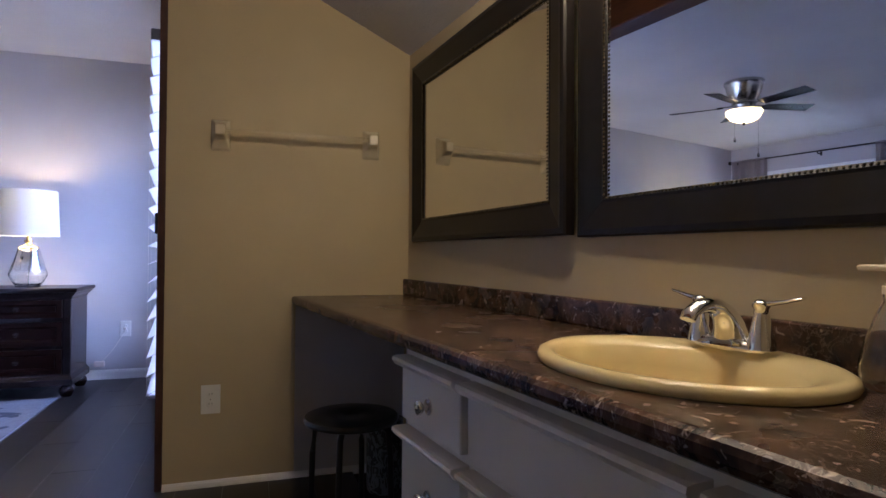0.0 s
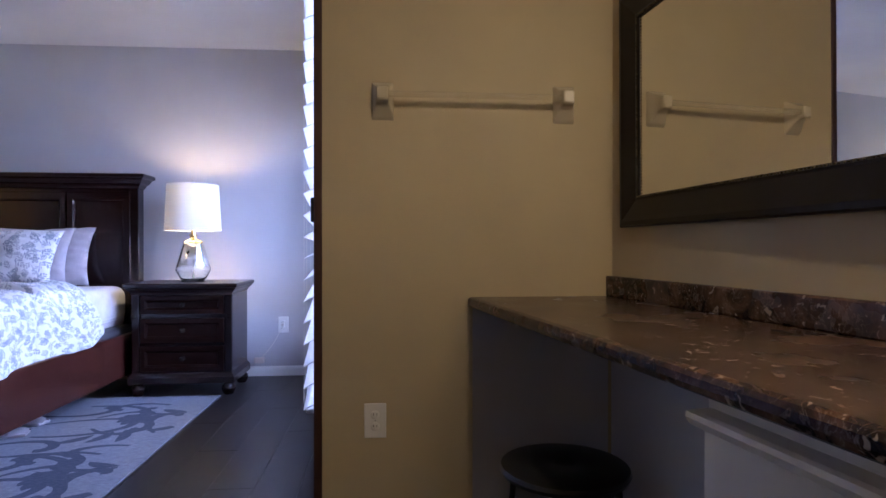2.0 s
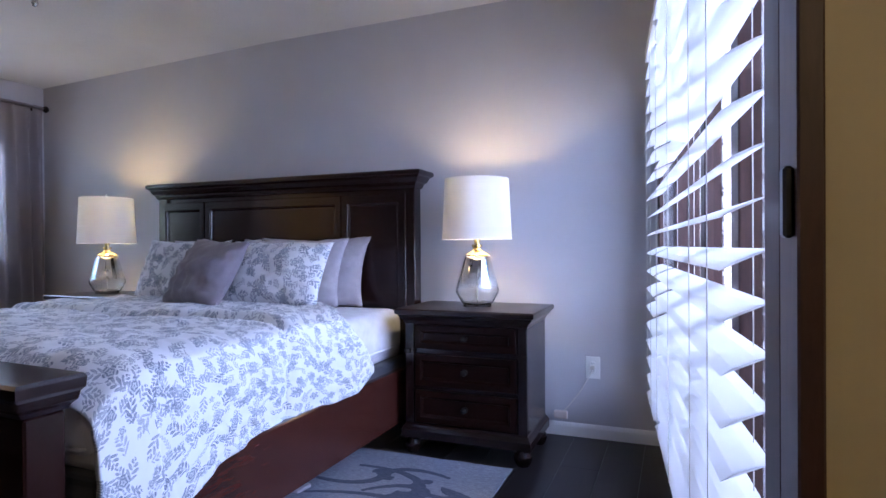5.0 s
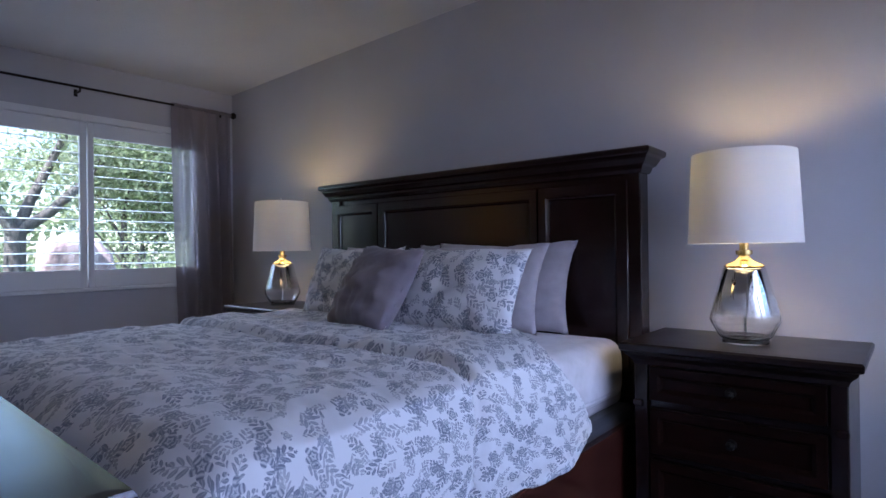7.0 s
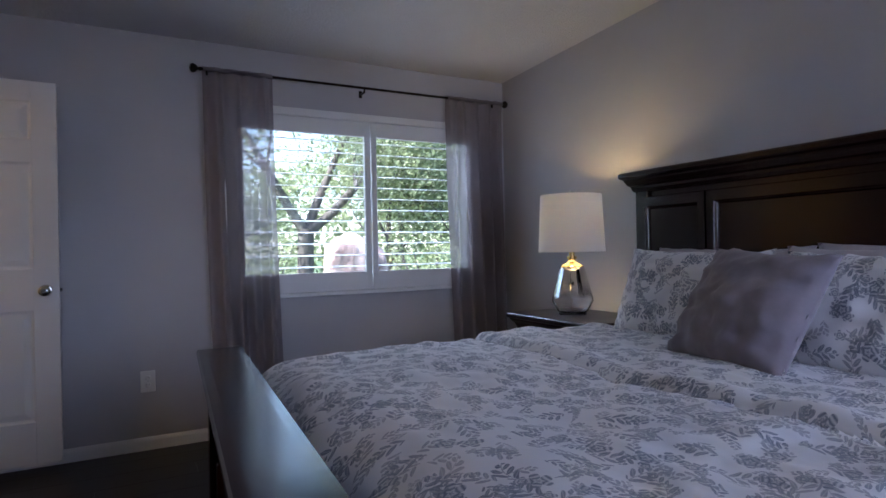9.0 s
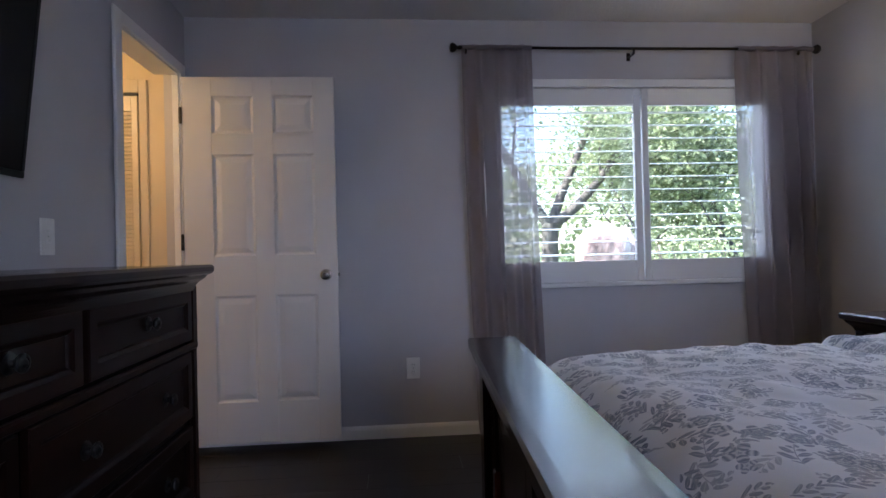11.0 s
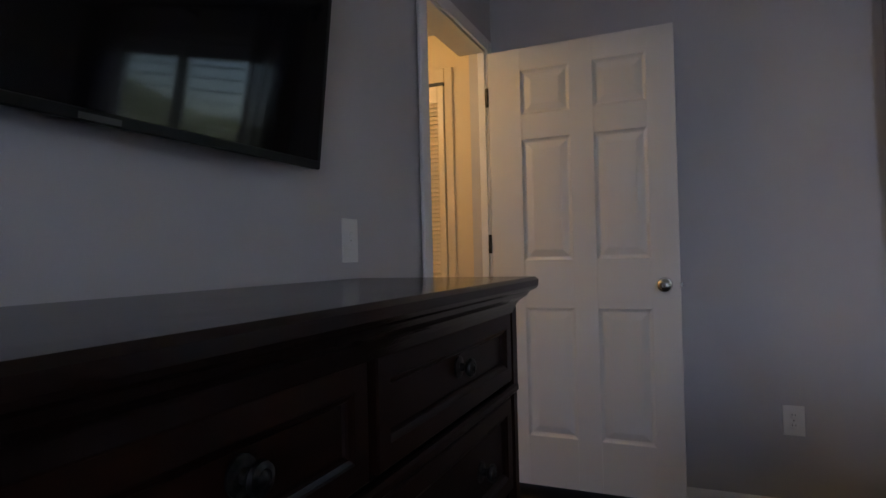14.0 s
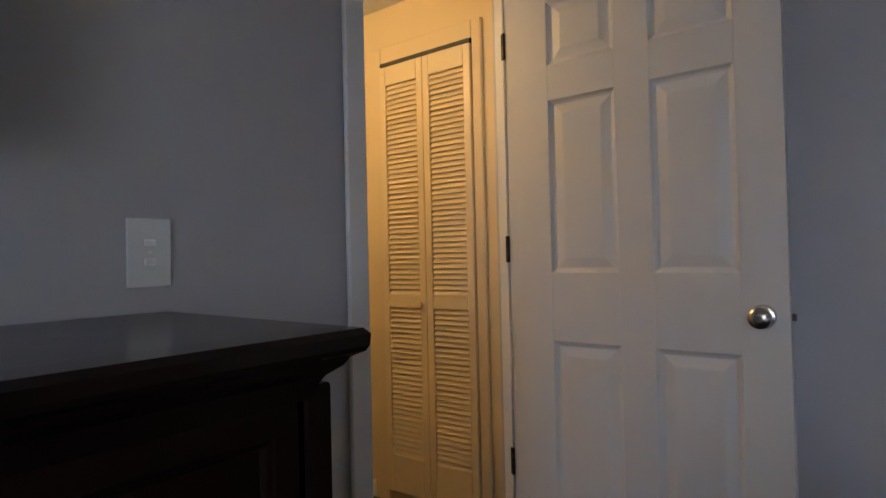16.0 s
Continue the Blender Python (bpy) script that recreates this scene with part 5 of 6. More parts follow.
# ---- vanity ----
cab = thing("vanity_cabinet", M_VAN, "white painted vanity cabinet with lipped drawers", "cabinet")
V0, V1 = 1.265, 3.55
b = bmesh.new()
bm_box(b, V0, V1, 0.035, 0.525, 0.09, 0.66, 0.003)
bm_box(b, V0, V1, 0.035, 0.055, 0.66, 0.786)
bm_box(b, V0, V0 + 0.02, 0.055, 0.525, 0.66, 0.786)
bm_box(b, V0 + 0.02, V1, 0.09, 0.525, 0.0, 0.09)
part("carcass", b, cabinet_paint, cab)


def lipped(x0, x1, z0, z1, name):
    """A flat front with a projecting rounded finger lip along its top."""
    t = bm_box(bmesh.new(), x0, x1, 0.014, 0.034, z0, z1 - 0.018, 0.003)
    prof = [(0.034, z1 - 0.030), (0.012, z1 - 0.030), (-0.004, z1 - 0.022), (-0.012, z1 - 0.010), (-0.010, z1 - 0.002), (0.0, z1), (0.034, z1)]
    bm_run(t, prof, x0 - 0.008, x1 + 0.004)
    return part(name, t, cabinet_paint, cab)


d = lipped(1.28, 1.605, 0.60, 0.76, "drawer")
knob(d, 1.445, 0.014, 0.665, 0.017, nickel)
d = lipped(1.28, 1.605, 0.36, 0.578, "drawer")
knob(d, 1.445, 0.014, 0.45, 0.017, nickel)
d = lipped(1.28, 1.605, 0.115, 0.325, "drawer")
knob(d, 1.445, 0.014, 0.22, 0.017, nickel)
for x0, x1 in ((1.635, 2.20), (2.23, 2.73), (2.76, 3.26)):
    d = lipped(x0, x1, 0.60, 0.76, "false_front")
    d = lipped(x0, x1, 0.115, 0.578, "cabinet_door")
    knob(d, x1 - 0.05, 0.014, 0.48, 0.017, nickel)

ctr = thing("vanity_counter", M_VAN, "dark brown marbled laminate vanity counter with backsplash", "counter")
SK = (1.940, 0.268)      # sink centre
SA, SB = 0.275, 0.222    # half axes
b = bmesh.new()
zt, zb, x0, x1, y0, y1 = 0.826, 0.786, 0.004, 3.56, 0.0, 0.527
seg = 64
inner = [(SK[0] + (SA - 0.02) * math.cos(2 * math.pi * i / seg), SK[1] + (SB - 0.02) * math.sin(2 * math.pi * i / seg)) for i in range(seg)]
# the cut-out: pie the slab between the oval and a square ring, then plain slabs beyond
sx0, sx1 = SK[0] - 0.27, SK[0] + 0.27


def to_rect(c):
    dx, dy = c[0] - SK[0], c[1] - SK[1]
    k = min(abs((sx1 - SK[0]) / dx) if abs(dx) > 1e-6 else 9e9, abs(((y1 - SK[1]) if dy > 0 else (SK[1] - y0)) / dy) if abs(dy) > 1e-6 else 9e9)
    return (SK[0] + dx * k, SK[1] + dy * k)


outer = [to_rect(c) for c in inner]
iv = [b.verts.new((*c, zt)) for c in inner]
ov = [b.verts.new((*c, zt)) for c in outer]
ib = [b.verts.new((*c, zb)) for c in inner]
ob_ = [b.verts.new((*c, zb)) for c in outer]
for i in range(seg):
    j = (i + 1) % seg
    b.faces.new((iv[i], iv[j], ov[j], ov[i]))
    b.faces.new((ib[j], ib[i], ob_[i], ob_[j]))
    b.faces.new((iv[j], iv[i], ib[i], ib[j]))
    b.faces.new((ov[i], ov[j], ob_[j], ob_[i]))
bmesh.ops.recalc_face_normals(b, faces=b.faces[:])
bm_box(b, x0 - 0.05, sx0, y0, y1, zb, zt)
bm_box(b, sx1, x1, y0, y1, zb, zt)
# rolled front edge
bm_run(b, [(0.0, zb), (-0.010, zb + 0.006), (-0.014, zb + 0.016), (-0.014, zt - 0.012), (-0.010, zt - 0.004), (0.0, zt)], x0 - 0.03, x1)
part("worktop", b, laminate, ctr)
part("backsplash", box(x0 + 0.06, x1, 0.505, 0.529, zt, 0.902, 0.005, 2), laminate, ctr)

sink = thing("wash_basin", M_VAN @ Matrix.Translation((SK[0], SK[1], zt)), "oval almond drop-in wash basin set in the counter", "sink")
b = bmesh.new()
rings = []
for f, z in ((1.0, 0.001), (1.012, 0.008), (1.0, 0.017), (0.965, 0.022), (0.92, 0.021), (0.86, 0.016), (0.82, 0.004), (0.79, -0.03), (0.74, -0.08), (0.62, -0.120), (0.38, -0.140), (0.10, -0.145)):
    # the bowl sits a little forward of the rim
    off = -0.022 * max(0, min(1, (0.92 - f) / 0.1))
    fb = f if f > 0.9 else f
    rings.append([b.verts.new((SA * f * math.cos(2 * math.pi * i / 72), off + SB * fb * (1 if f > 0.9 else 0.95) * math.sin(2 * math.pi * i / 72), z)) for i in range(72)])
for a, c in zip(rings, rings[1:]):
    for i in range(72):
        b.faces.new((a[i], a[(i + 1) % 72], c[(i + 1) % 72], c[i]))
b.faces.new(rings[-1])
bmesh.ops.recalc_face_normals(b, faces=b.faces[:])
part("bowl", soft(b, 80), porcelain, sink)
part("drain", soft(lathe([(0, -0.1435), (0.022, -0.1435), (0.024, -0.1445), (0, -0.1449)], 20, 0, -0.022)), chrome, sink)

fau = thing("faucet", M_VAN @ Matrix.Translation((SK[0] - 0.025, SK[1] + 0.168, zt + 0.021)), "polished chrome two-handle basin faucet", "faucet")
b = bmesh.new()
grid_ = []
for z, ax, ay in ((0.0, 0.084, 0.030), (0.006, 0.086, 0.032), (0.012, 0.082, 0.028), (0.020, 0.060, 0.022)):
    grid_.append([b.verts.new((ax * math.cos(2 * math.pi * i / 32), ay * math.sin(2 * math.pi * i / 32), z)) for i in range(32)])
for a, c in zip(grid_, grid_[1:]):
    for i in range(32):
        b.faces.new((a[i], a[(i + 1) % 32], c[(i + 1) % 32], c[i]))
b.faces.new(grid_[0][::-1]); b.faces.new(grid_[-1])
bmesh.ops.recalc_face_normals(b, faces=b.faces[:])
part("deck_plate", soft(b, 50), chrome, fau)
b = bmesh.new()
sp = [(0.008, 0.004, 0.050, 0.032), (0.004, 0.024, 0.038, 0.030), (-0.004, 0.046, 0.029, 0.026), (-0.018, 0.066, 0.023, 0.021), (-0.040, 0.080, 0.020, 0.017), (-0.066, 0.084, 0.018, 0.014), (-0.090, 0.079, 0.0175, 0.0125), (-0.108, 0.068, 0.017, 0.012), (-0.114, 0.058, 0.016, 0.011)]
rings = []
for k, (y, z, rx_, rn) in enumerate(sp):
    (ya, za), (yb, zb2) = sp[max(0, k - 1)][:2], sp[min(len(sp) - 1, k + 1)][:2]
    ln = math.hypot(yb - ya, zb2 - za)
    ny_, nz_ = -(zb2 - za) / ln, (yb - ya) / ln
    rings.append([b.verts.new((rx_ * math.cos(2 * math.pi * i / 24), y + ny_ * rn * math.sin(2 * math.pi * i / 24), z + nz_ * rn * math.sin(2 * math.pi * i / 24))) for i in range(24)])
for a, c in zip(rings, rings[1:]):
    for i in range(24):
        b.faces.new((a[i], a[(i + 1) % 24], c[(i + 1) % 24], c[i]))
b.faces.new(rings[0][::-1]); b.faces.new(rings[-1])
bmesh.ops.recalc_face_normals(b, faces=b.faces[:])
part("spout", soft(b, 60), chrome, fau)
for s in (-1, 1):
    h = part("handle", soft(lathe([(0, 0.006), (0.026, 0.006), (0.024, 0.020), (0.018, 0.045), (0.0135, 0.068), (0.013, 0.080), (0.016, 0.084), (0.016, 0.092), (0.010, 0.097), (0, 0.098)], 22, s * 0.066, 0)), chrome, fau)
    b = bmesh.new()
    rings = []
    for d_, w_, h_, z in ((0.004, 0.009, 0.006, 0.089), (0.022, 0.008, 0.005, 0.092), (0.045, 0.0095, 0.004, 0.097), (0.066, 0.011, 0.0035, 0.102), (0.074, 0.008, 0.003, 0.104)):
        rings.append([b.verts.new((s * (0.066 + d_), 0.006 * d_ / 0.07 + w_ * math.cos(2 * math.pi * i / 12), z + h_ * math.sin(2 * math.pi * i / 12))) for i in range(12)])
    for a, c in zip(rings, rings[1:]):
        for i in range(12):
            b.faces.new((a[i], a[(i + 1) % 12], c[(i + 1) % 12], c[i]))
    b.faces.new(rings[0][::-1]); b.faces.new(rings[-1])
    bmesh.ops.recalc_face_normals(b, faces=b.faces[:])
    part("lever", soft(b, 60), chrome, h)

soap = thing("soap_bottle", M_VAN @ Matrix.Translation((2.20, 0.43, zt)), "clear glass soap dispenser with a cream pump", "soap dispenser")
part("bottle", soft(lathe([(0, 0.002), (0.040, 0.0), (0.047, 0.010), (0.048, 0.035), (0.040, 0.070), (0.026, 0.110), (0.017, 0.130), (0.017, 0.142), (0.014, 0.142), (0.014, 0.130), (0.023, 0.110), (0.037, 0.070), (0.044, 0.035), (0.042, 0.012), (0, 0.008)], 28)), glass, soap)
t = tube([(0, 0, 0.142), (0, 0, 0.178)], 0.005, 10)
bm_lathe(t, [(0, 0.142), (0.018, 0.142), (0.018, 0.154), (0.008, 0.158), (0, 0.158)], 18)
bm_box(t, -0.052, 0.012, -0.008, 0.008, 0.176, 0.186, 0.003)
part("pump", soft(t), white_ceramic, soap, "cream plastic pump head")


def framed_mirror(x0, x1, z0, z1, label):
    fw = 0.11
    mid = Matrix.Translation(((x0 + x1) / 2, 0.522, (z0 + z1) / 2))
    p = thing("framed_mirror", M_VAN @ mid @ pose(0, 0, 0, 0.29, 0, -1.78) @ Matrix.Translation((-(x0 + x1) / 2, 0, -(z0 + z1) / 2)), label, "mirror", "mirrors over the vanity")
    # profile across the frame: outer edge, raised back, dip, inner bead
    lev = [(0.0, -0.002), (0.0, -0.030), (0.006, -0.036), (0.020, -0.038), (0.034, -0.034), (0.070, -0.026), (0.092, -0.021), (0.099, -0.022)]
    b = bmesh.new()
    rings = [[b.verts.new(c) for c in ((x0 + o, y, z0 + o), (x1 - o, y, z0 + o), (x1 - o, y, z1 - o), (x0 + o, y, z1 - o))] for o, y in lev]
    for a, c in zip(rings, rings[1:]):
        for i in range(4):
            b.faces.new((a[i], a[(i + 1) % 4], c[(i + 1) % 4], c[i]))
    o = fw
    end = [b.verts.new(c) for c in ((x0 + o, -0.012, z0 + o), (x1 - o, -0.012, z0 + o), (x1 - o, -0.012, z1 - o), (x0 + o, -0.012, z1 - o))]
    for i in range(4):
        b.faces.new((rings[-1][i], rings[-1][(i + 1) % 4], end[(i + 1) % 4], end[i]))
    bmesh.ops.recalc_face_normals(b, faces=b.faces[:])
    part("frame", b, mirror_frame_mat, p, "wide black-brown moulded frame")
    # beaded inner rim
    b = bmesh.new()
    q = 0.103
    step = 0.011

    def bead(x, z):
        bm_lathe(b, [(0, -0.0045), (0.0028, -0.0022), (0.0028, 0.0022), (0, 0.0045)], 6, m=Matrix.Translation((x, -0.023, z)) @ Matrix.Rotation(0.6, 4, "Y"))
    n = int((x1 - x0 - 2 * q) / step)
    for i in range(n + 1):
        bead(x0 + q + i * (x1 - x0 - 2 * q) / n, z0 + q)
        bead(x0 + q + i * (x1 - x0 - 2 * q) / n, z1 - q)
    n = int((z1 - z0 - 2 * q) / step)
    for i in range(1, n):
        bead(x0 + q, z0 + q + i * (z1 - z0 - 2 * q) / n)
        bead(x1 - q, z0 + q + i * (z1 - z0 - 2 * q) / n)
    bd = part("bead_rim", b, gold_bead, p, "gilded rope bead")
    bd["kind"] = "stuff"
    part("mirror_glass", box(x0 + fw - 0.004, x1 - fw + 0.004, -0.014, -0.008, z0 + fw - 0.004, z1 - fw + 0.004), mirror_mat, p)
    return p


framed_mirror(0.160, 1.362, 1.080, 1.905, "large mirror in a black-brown frame over the counter")
framed_mirror(1.366, 2.600, 1.074, 1.905, "large mirror in a black-brown frame over the basin")

# light bar over the mirrors
vl = thing("vanity_light", M_VAN @ Matrix.Translation((1.65, 0.53, 1.932)), "brushed nickel vanity light bar with three lit bulbs", "wall light")
part("back_bar", box(-0.32, 0.32, -0.03, 0.0, -0.022, 0.022, 0.006, 2), nickel, vl)
for x in (-0.22, 0.0, 0.22):
    part("bulb", soft(lathe([(0, -0.045), (0.03, -0.035), (0.045, 0.0), (0.03, 0.035), (0, 0.045)], 20, x, -0.10)), bulb_glow, vl)
for x in (-0.22, 0.22):
    lamp("vanity_bulb", "POINT", M_VAN @ Matrix.Translation((1.65 + x, 0.28, 1.93)), 0.28, SOFT, 0.06)

# ceiling light over the counter's edge
cl = thing("ceiling_light", M_VAN @ Matrix.Translation((1.75, -0.02, 2.225)), "small round lit ceiling light over the vanity", "ceiling light")
part("trim_ring", soft(lathe([(0.05, 0.0), (0.075, 0.0), (0.085, 0.012), (0.085, 0.03), (0.05, 0.03), (0.05, 0.0)], 28)), white_trim, cl)
part("lens", soft(lathe([(0, 0.004), (0.05, 0.006), (0.05, 0.02), (0, 0.02)], 24)), globe_glow, cl)
lamp("ceiling_bulb", "POINT", M_VAN @ Matrix.Translation((1.75, -0.02, 2.19)), 2.7, SOFT, 0.05)

# towel bar
tb = thing("towel_bar", pose(0.398, YT, 1.538), "clear acrylic towel bar on square white ceramic brackets", "towel bar")
for s in (-1, 1):
    t = bmesh.new()
    # flared foot on the wall sweeping out to a small square post
    lev = [(0.040, 0.068, 0.0), (0.039, 0.067, -0.006), (0.036, 0.058, -0.016), (0.029, 0.044, -0.029), (0.023, 0.032, -0.044), (0.021, 0.026, -0.060), (0.021, 0.025, -0.072), (0.018, 0.021, -0.078)]
    rings = [[t.verts.new((s * 0.335 + sx * a, y, sz * c + 0.014 * min(1, y / -0.04))) for sx, sz in ((-1, -1), (1, -1), (1, 1), (-1, 1))] for a, c, y in lev]
    for a, c in zip(rings, rings[1:]):
        for i in range(4):
            t.faces.new((a[i], a[(i + 1) % 4], c[(i + 1) % 4], c[i]))
    t.faces.new(rings[-1])
    bmesh.ops.recalc_face_normals(t, faces=t.faces[:])
    bmesh.ops.bevel(t, geom=[e for e in t.edges if e.calc_face_angle(0) > 0.4], offset=0.003, segments=2, affect="EDGES")
    part("bracket", soft(t, 50), white_ceramic, tb)
part("bar", soft(tube([(-0.33, -0.060, 0.014), (0.33, -0.060, 0.014)], 0.0105, 20)), clear_acrylic, tb)

# stool in the knee space
st = thing("stool", M_VAN @ Matrix.Translation((0.645, 0.075, 0)), "round black stool with tubular legs under the counter", "stool")
part("seat", soft(lathe([(0, 0.412), (0.150, 0.412), (0.166, 0.418), (0.170, 0.428), (0.166, 0.438), (0.150, 0.442), (0.10, 0.443), (0.03, 0.442), (0.025, 0.438), (0, 0.438)], 48)), black_seat, st)
for k in range(4):
    a = radians(45 + 90 * k + 12)
    c, s = math.cos(a), math.sin(a)
    part("leg", soft(tube([(c * 0.06, s * 0.06, 0.408), (c * 0.115, s * 0.115, 0.405), (c * 0.135, s * 0.135, 0.385), (c * 0.145, s * 0.145, 0.30), (c * 0.152, s * 0.152, 0.004)], 0.011, 12), 60), black_metal, st)
damask = mat("grey_damask_tin", (0.12, 0.13, 0.14), 0.6)
_vt = noise_tex(damask, coords(damask, (26, 26, 16)), 1.0, 2, 0.5, 1.6)
setin(damask, "Base Color", ramp(damask, _vt, [(0.46, (0.035, 0.04, 0.045)), (0.50, (0.20, 0.22, 0.23)), (0.60, (0.20, 0.22, 0.23)), (0.64, (0.05, 0.055, 0.06))]))
bk = thing("waste_bin", M_VAN @ Matrix.Translation((0.30, 0.33, 0)), "narrow grey damask-patterned bin behind the stool", "bin")
part("body", soft(lathe([(0, 0.0), (0.070, 0.0), (0.075, 0.01), (0.080, 0.30), (0.082, 0.308), (0.077, 0.308), (0.072, 0.02), (0, 0.015)], 36)), damask, bk)

# hallway ceiling lamp
hl = thing("hall_ceiling_light", pose(-4.66, 0.22, 2.36), "small lit frosted ceiling light in the hallway", "ceiling light")
part("base", soft(lathe([(0, 0), (0.11, 0), (0.115, -0.02), (0.10, -0.03), (0, -0.03)], 28)), nickel, hl)
part("globe", soft(lathe([(0.10, -0.03), (0.12, -0.06), (0.10, -0.10), (0.05, -0.12), (0, -0.125)], 28)), globe_glow, hl)
lamp("hall_bulb", "POINT", pose(-4.66, 0.22, 2.15), 3.4, (1.0, 0.67, 0.32), 0.10)

# ---- garden beyond the west window ----
structure("ground", box(-160, 120, -140, 140, -0.42, -0.30), grass_mat, "green lawn round the house", "ground")


def tree(x, y, h, r, seed, lean=(0, 0), leaves=4000, low=0.25, size=0.10, forks=()):
    rnd = random.Random(seed)
    t = thing("tree", pose(x, y, -0.3), "leafy garden tree with a dark branching trunk", "tree", "garden trees")
    b = bmesh.new()
    tips = []

    def limb(p, d, ln, rad, depth):
        pts, rs = [p.copy()], [rad]
        q = p.copy()
        dd = d.copy()
        for i in range(4):
            dd = (dd + Vector((rnd.uniform(-0.22, 0.22), rnd.uniform(-0.22, 0.22), rnd.uniform(-0.05, 0.16)))).normalized()
            q = q + dd * ln / 4
            pts.append(q.copy())
            rs.append(rad * (1 - 0.13 * (i + 1)))
        bm_tube(b, pts, rs, 8 if depth < 2 else 5)
        tips.extend(pts[2:])
        if depth < 3:
            for k in range(3 if depth else 4):
                a = rnd.uniform(0, 6.28)
                nd = (dd * 0.75 + Vector((math.cos(a), math.sin(a), rnd.uniform(-0.1, 0.6))) * 0.8).normalized()
                limb(pts[rnd.choice((2, 3, 4))], nd, ln * rnd.uniform(0.55, 0.8), rs[-1] * 0.62, depth + 1)
    if forks:
        bm_tube(b, [(0, 0, 0), (0.02, -0.03, 0.9), (0, 0, 1.9)], [r * 1.25, r, r * 0.95], 10)
        for f in forks:
            limb(Vector((0, 0, 1.8)), Vector(f).normalized(), h * 0.38, r * 0.62, 1)
    else:
        limb(Vector((0, 0, 0)), Vector((lean[0], lean[1], 1)).normalized(), h * 0.42, r, 0)
    part("trunk", soft(b, 80), bark_mat, t)
    verts, faces = [], []
    for i in range(leaves):
        c = rnd.choice(tips)
        p = c + Vector((rnd.gauss(0, 0.32), rnd.gauss(0, 0.32), rnd.gauss(0, 0.26)))
        if p.z < h * low:
            continue
        a = Vector((rnd.gauss(0, 1), rnd.gauss(0, 1), rnd.gauss(0, 0.6))).normalized()
        c2 = a.orthogonal().normalized()
        s = size * rnd.uniform(0.5, 1.2)
        k = len(verts)
        verts += [p - a * s * 0.55, p + c2 * s * 0.26, p + a * s * 0.55, p - c2 * s * 0.26]
        faces.append((k, k + 1, k + 2, k + 3))
    me = bpy.data.meshes.new("crown")
    me.from_pydata([tuple(v) for v in verts], [], faces)
    me.materials.append(leaf_mat)
    o = new("crown", me)
    o.parent = t
    return t


# the large one forks low into three leaning limbs
tree(-13.0, 5.2, 7.4, 0.17, 11, (0, 0), 9000, 0.30, 0.10, ((0.05, -0.62, 0.80), (-0.15, 0.22, 0.95), (0.10, 0.72, 0.66)))
tree(-12.0, 8.9, 5.6, 0.10, 31, (0, -0.1), 15000, 0.18, 0.11)
tree(-13.5, 7.3, 5.4, 0.10, 51, (0, 0), 10000, 0.2, 0.10)
tree(-14.5, 3.0, 6.2, 0.12, 41, (0, 0.1), 6000, 0.25, 0.10)
tree(-14.0, 0.2, 6.0, 0.14, 61, (0, 0.2), 7000, 0.25, 0.10)
tree(-18.5, 9.5, 7.0, 0.16, 71, (0, 0), 7000, 0.12, 0.16)
tree(-19.0, 4.2, 6.6, 0.16, 81, (0, 0), 6000, 0.12, 0.16)
tree(-18.0, -1.0, 7.0, 0.16, 91, (0, 0), 7000, 0.12, 0.16)


def shrub(x, y, w, h, seed, n=6000):
    rnd = random.Random(seed)
    t = thing("shrub", pose(x, y, -0.3), "dense green garden shrub", "shrub", "garden shrubs")
    b = bmesh.new()
    for k in range(7):
        a = rnd.uniform(0, 6.28)
        bm_tube(b, [(0, 0, 0), (0.3 * w * math.cos(a), 0.3 * w * math.sin(a), h * 0.5), (0.5 * w * math.cos(a), 0.5 * w * math.sin(a), h * 0.85)], [0.03, 0.02, 0.008], 6)
    part("stems", b, bark_mat, t)
    verts, faces = [], []
    for i in range(n):
        a, r = rnd.uniform(0, 6.28), w * math.sqrt(rnd.random())
        z = h * rnd.random() * (1.1 - 0.5 * (r / w) ** 2) * (0.85 + 0.3 * math.sin(3 * a + seed))
        p = Vector((r * math.cos(a), r * math.sin(a), z))
        d = Vector((rnd.gauss(0, 1), rnd.gauss(0, 1), rnd.gauss(0, 0.6))).normalized()
        c2 = d.orthogonal().normalized()
        s = 0.065 * rnd.uniform(0.5, 1.2)
        k = len(verts)
        verts += [p - d * s * 0.55, p + c2 * s * 0.28, p + d * s * 0.55, p - c2 * s * 0.28]
        faces.append((k, k + 1, k + 2, k + 3))
    me = bpy.data.meshes.new("foliage")
    me.from_pydata([tuple(v) for v in verts], [], faces)
    me.materials.append(leaf_mat)
    o = new("foliage", me)
    o.parent = t
    return t


for x, y, w, h, s in ((-10.4, 6.7, 1.1, 1.65, 2), (-10.8, 2.9, 0.9, 1.2, 3), (-11.6, 9.0, 1.3, 1.7, 4), (-14.5, 7.6, 1.6, 1.9, 5), (-14.8, 2.0, 1.5, 1.7, 6), (-14.6, 4.6, 1.5, 1.8, 7), (-12.2, 3.9, 1.0, 1.3, 8)):
    shrub(x, y, w, h, s)

# tall stones in the bed below the window


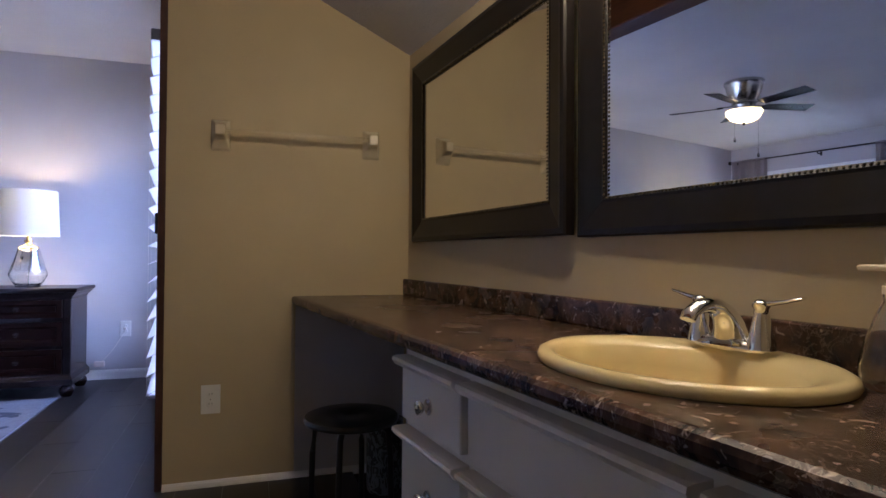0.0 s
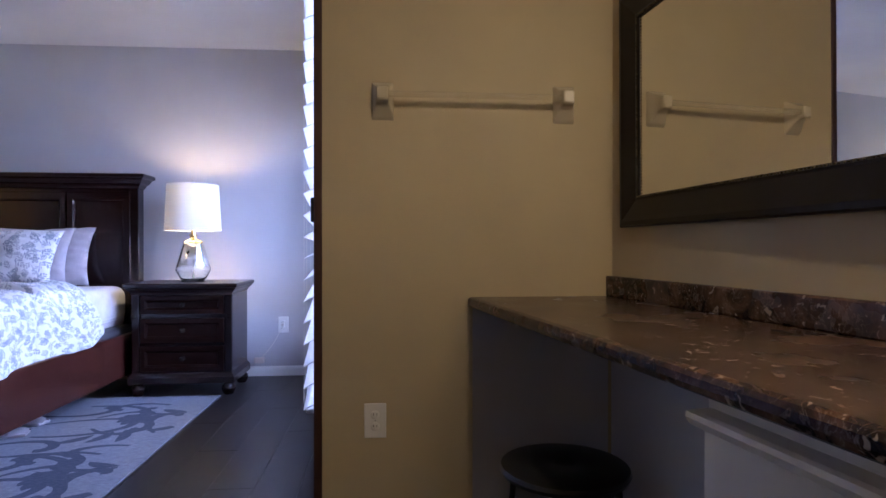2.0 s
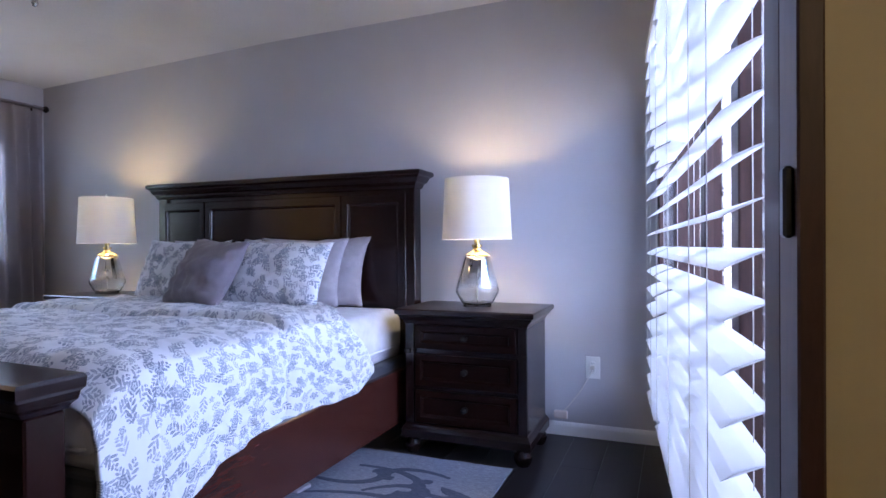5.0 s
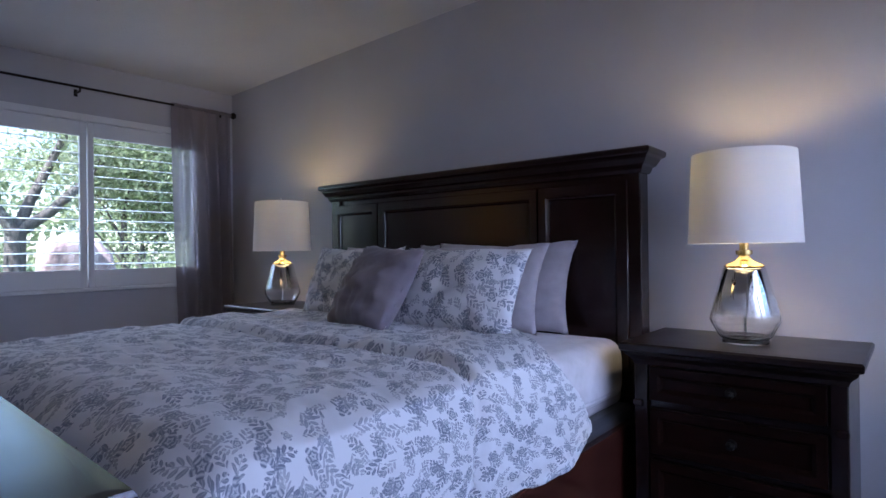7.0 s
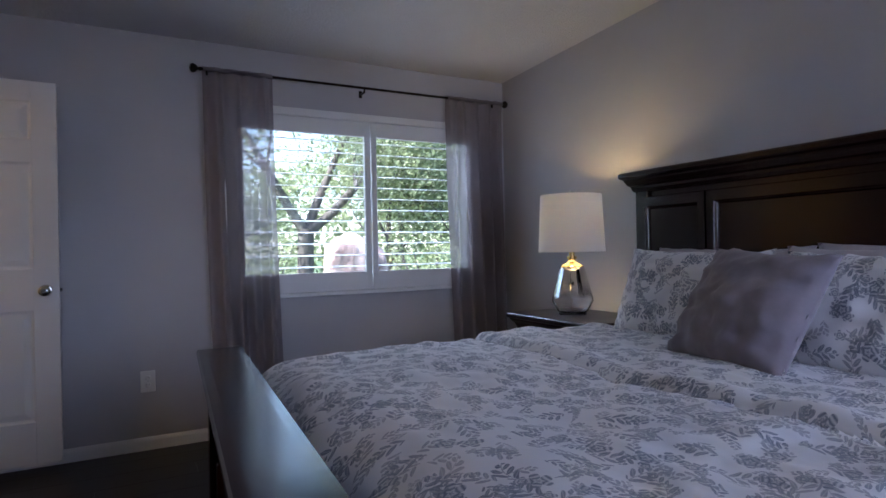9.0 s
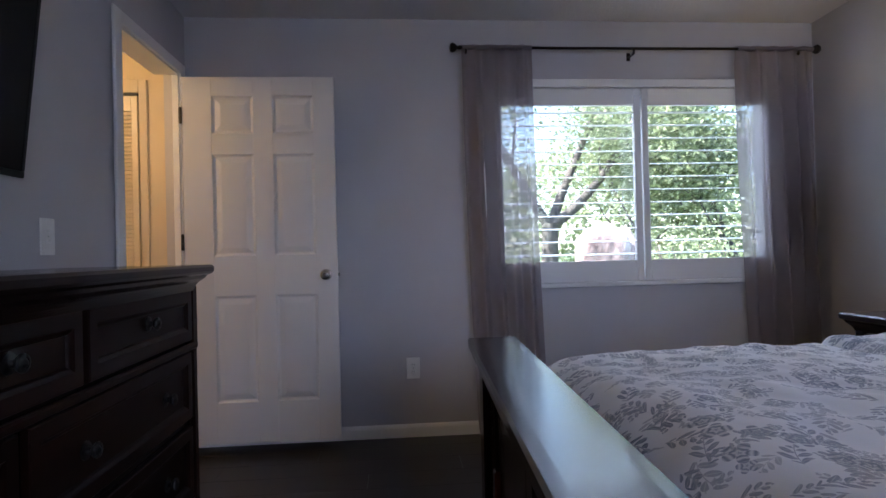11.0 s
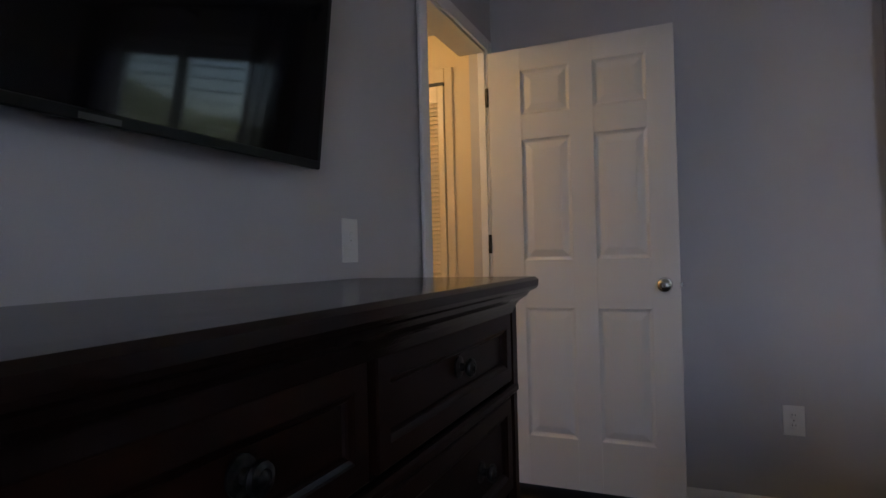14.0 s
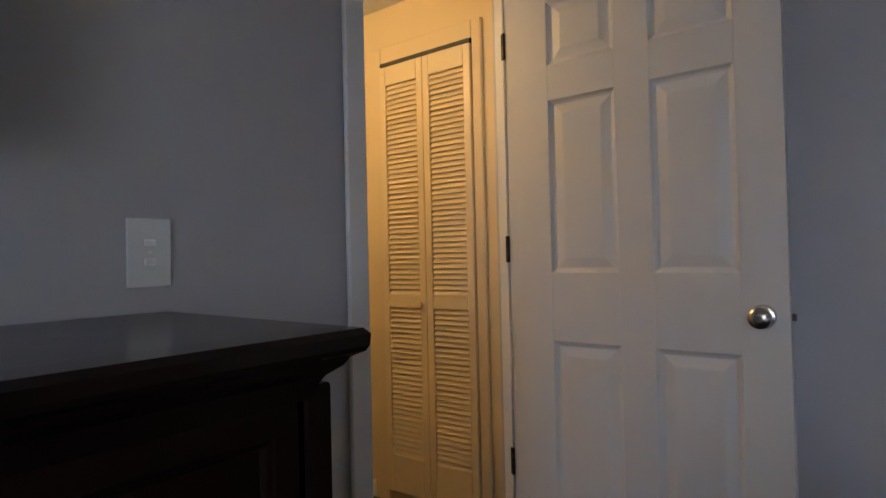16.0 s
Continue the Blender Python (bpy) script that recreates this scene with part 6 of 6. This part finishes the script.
def boulder(x, y, w, h, seed, label):
    """A tall weathered stone with a rounded top."""
    t = thing("garden_boulder", pose(x, y, -0.3), label, "boulder", "garden stones")
    b = bmesh.new()
    bmesh.ops.create_icosphere(b, subdivisions=4, radius=1)
    for v in b.verts:
        p = v.co.copy()
        k = 1 + 0.42 * noise.noise(p * 1.1 + Vector((seed, 0, seed))) + 0.16 * noise.noise(p * 3.1 + Vector((0, seed, 0)))
        q = p / max(abs(p.x), abs(p.y), abs(p.z)) * 0.45 + p * 0.55
        v.co = Vector((q.x * w * k, q.y * w * k * 1.1, max(0.0, h * 0.5 + q.z * h * 0.5 * (1 + 0.35 * (k - 1)))))
    part("stone", soft(b, 60), pink_stone, t)
    return t


boulder(-8.25, 4.42, 0.25, 1.62, 1.7, "tall pinkish sunlit garden boulder with a rounded top")
boulder(-8.40, 4.79, 0.22, 1.56, 4.2, "tall pinkish-brown garden boulder beside another")
# thick woods behind
rnd = random.Random(5)
verts, faces = [], []
for i in range(30000):
    a = rnd.uniform(1.9, 4.6)
    r = rnd.uniform(24, 30)
    p = Vector((-2 + r * math.cos(a), 4 + r * math.sin(a), rnd.uniform(-0.3, 5.2) * (0.8 + 0.2 * math.sin(7 * a))))
    d = Vector((rnd.gauss(0, 1), rnd.gauss(0, 1), rnd.gauss(0, 0.6))).normalized()
    c2 = d.orthogonal().normalized()
    s = rnd.uniform(0.15, 0.4)
    k = len(verts)
    verts += [p - d * s * 0.55, p + c2 * s * 0.35, p + d * s * 0.55, p - c2 * s * 0.35]
    faces.append((k, k + 1, k + 2, k + 3))
me = bpy.data.meshes.new("far_woods")
me.from_pydata([tuple(v) for v in verts], [], faces)
me.materials.append(leaf_mat)
tagged(new("far_woods", me), "distant green woods behind the garden", "woods", "", "stuff")

# ---- plank floor ----
fl = structure("floor", box(HX - 0.1, 1.7, -1.75, YN + 0.1, -0.06, -0.012), subfloor_mat, "dark brown wood plank floor", "floor")
PW, PL = 0.19, 1.22
plank_meshes = {}
for i in range(int((0.55 + 5.85) / PW) + 1):
    x = -5.80 + i * PW
    off = (i * 0.47) % PL
    y = -1.72 - off
    while y < YN:
        y0, y1 = max(y, -1.72), min(y + PL, YN)
        if y1 - y0 > 0.03 and x > -5.82:
            ln = round(y1 - y0 - 0.0012, 3)
            if ln not in plank_meshes:
                t = box(0.0006, PW - 0.0006, 0, ln, -0.012, 0.0, 0.0008)
                me = bpy.data.meshes.new("plank")
                t.to_mesh(me); t.free()
                me.materials.append(floor_mat)
                plank_meshes[ln] = me
            o = new("plank", plank_meshes[ln])
            o.parent = fl
            o.location = (x, y0, 0)
        y += PL
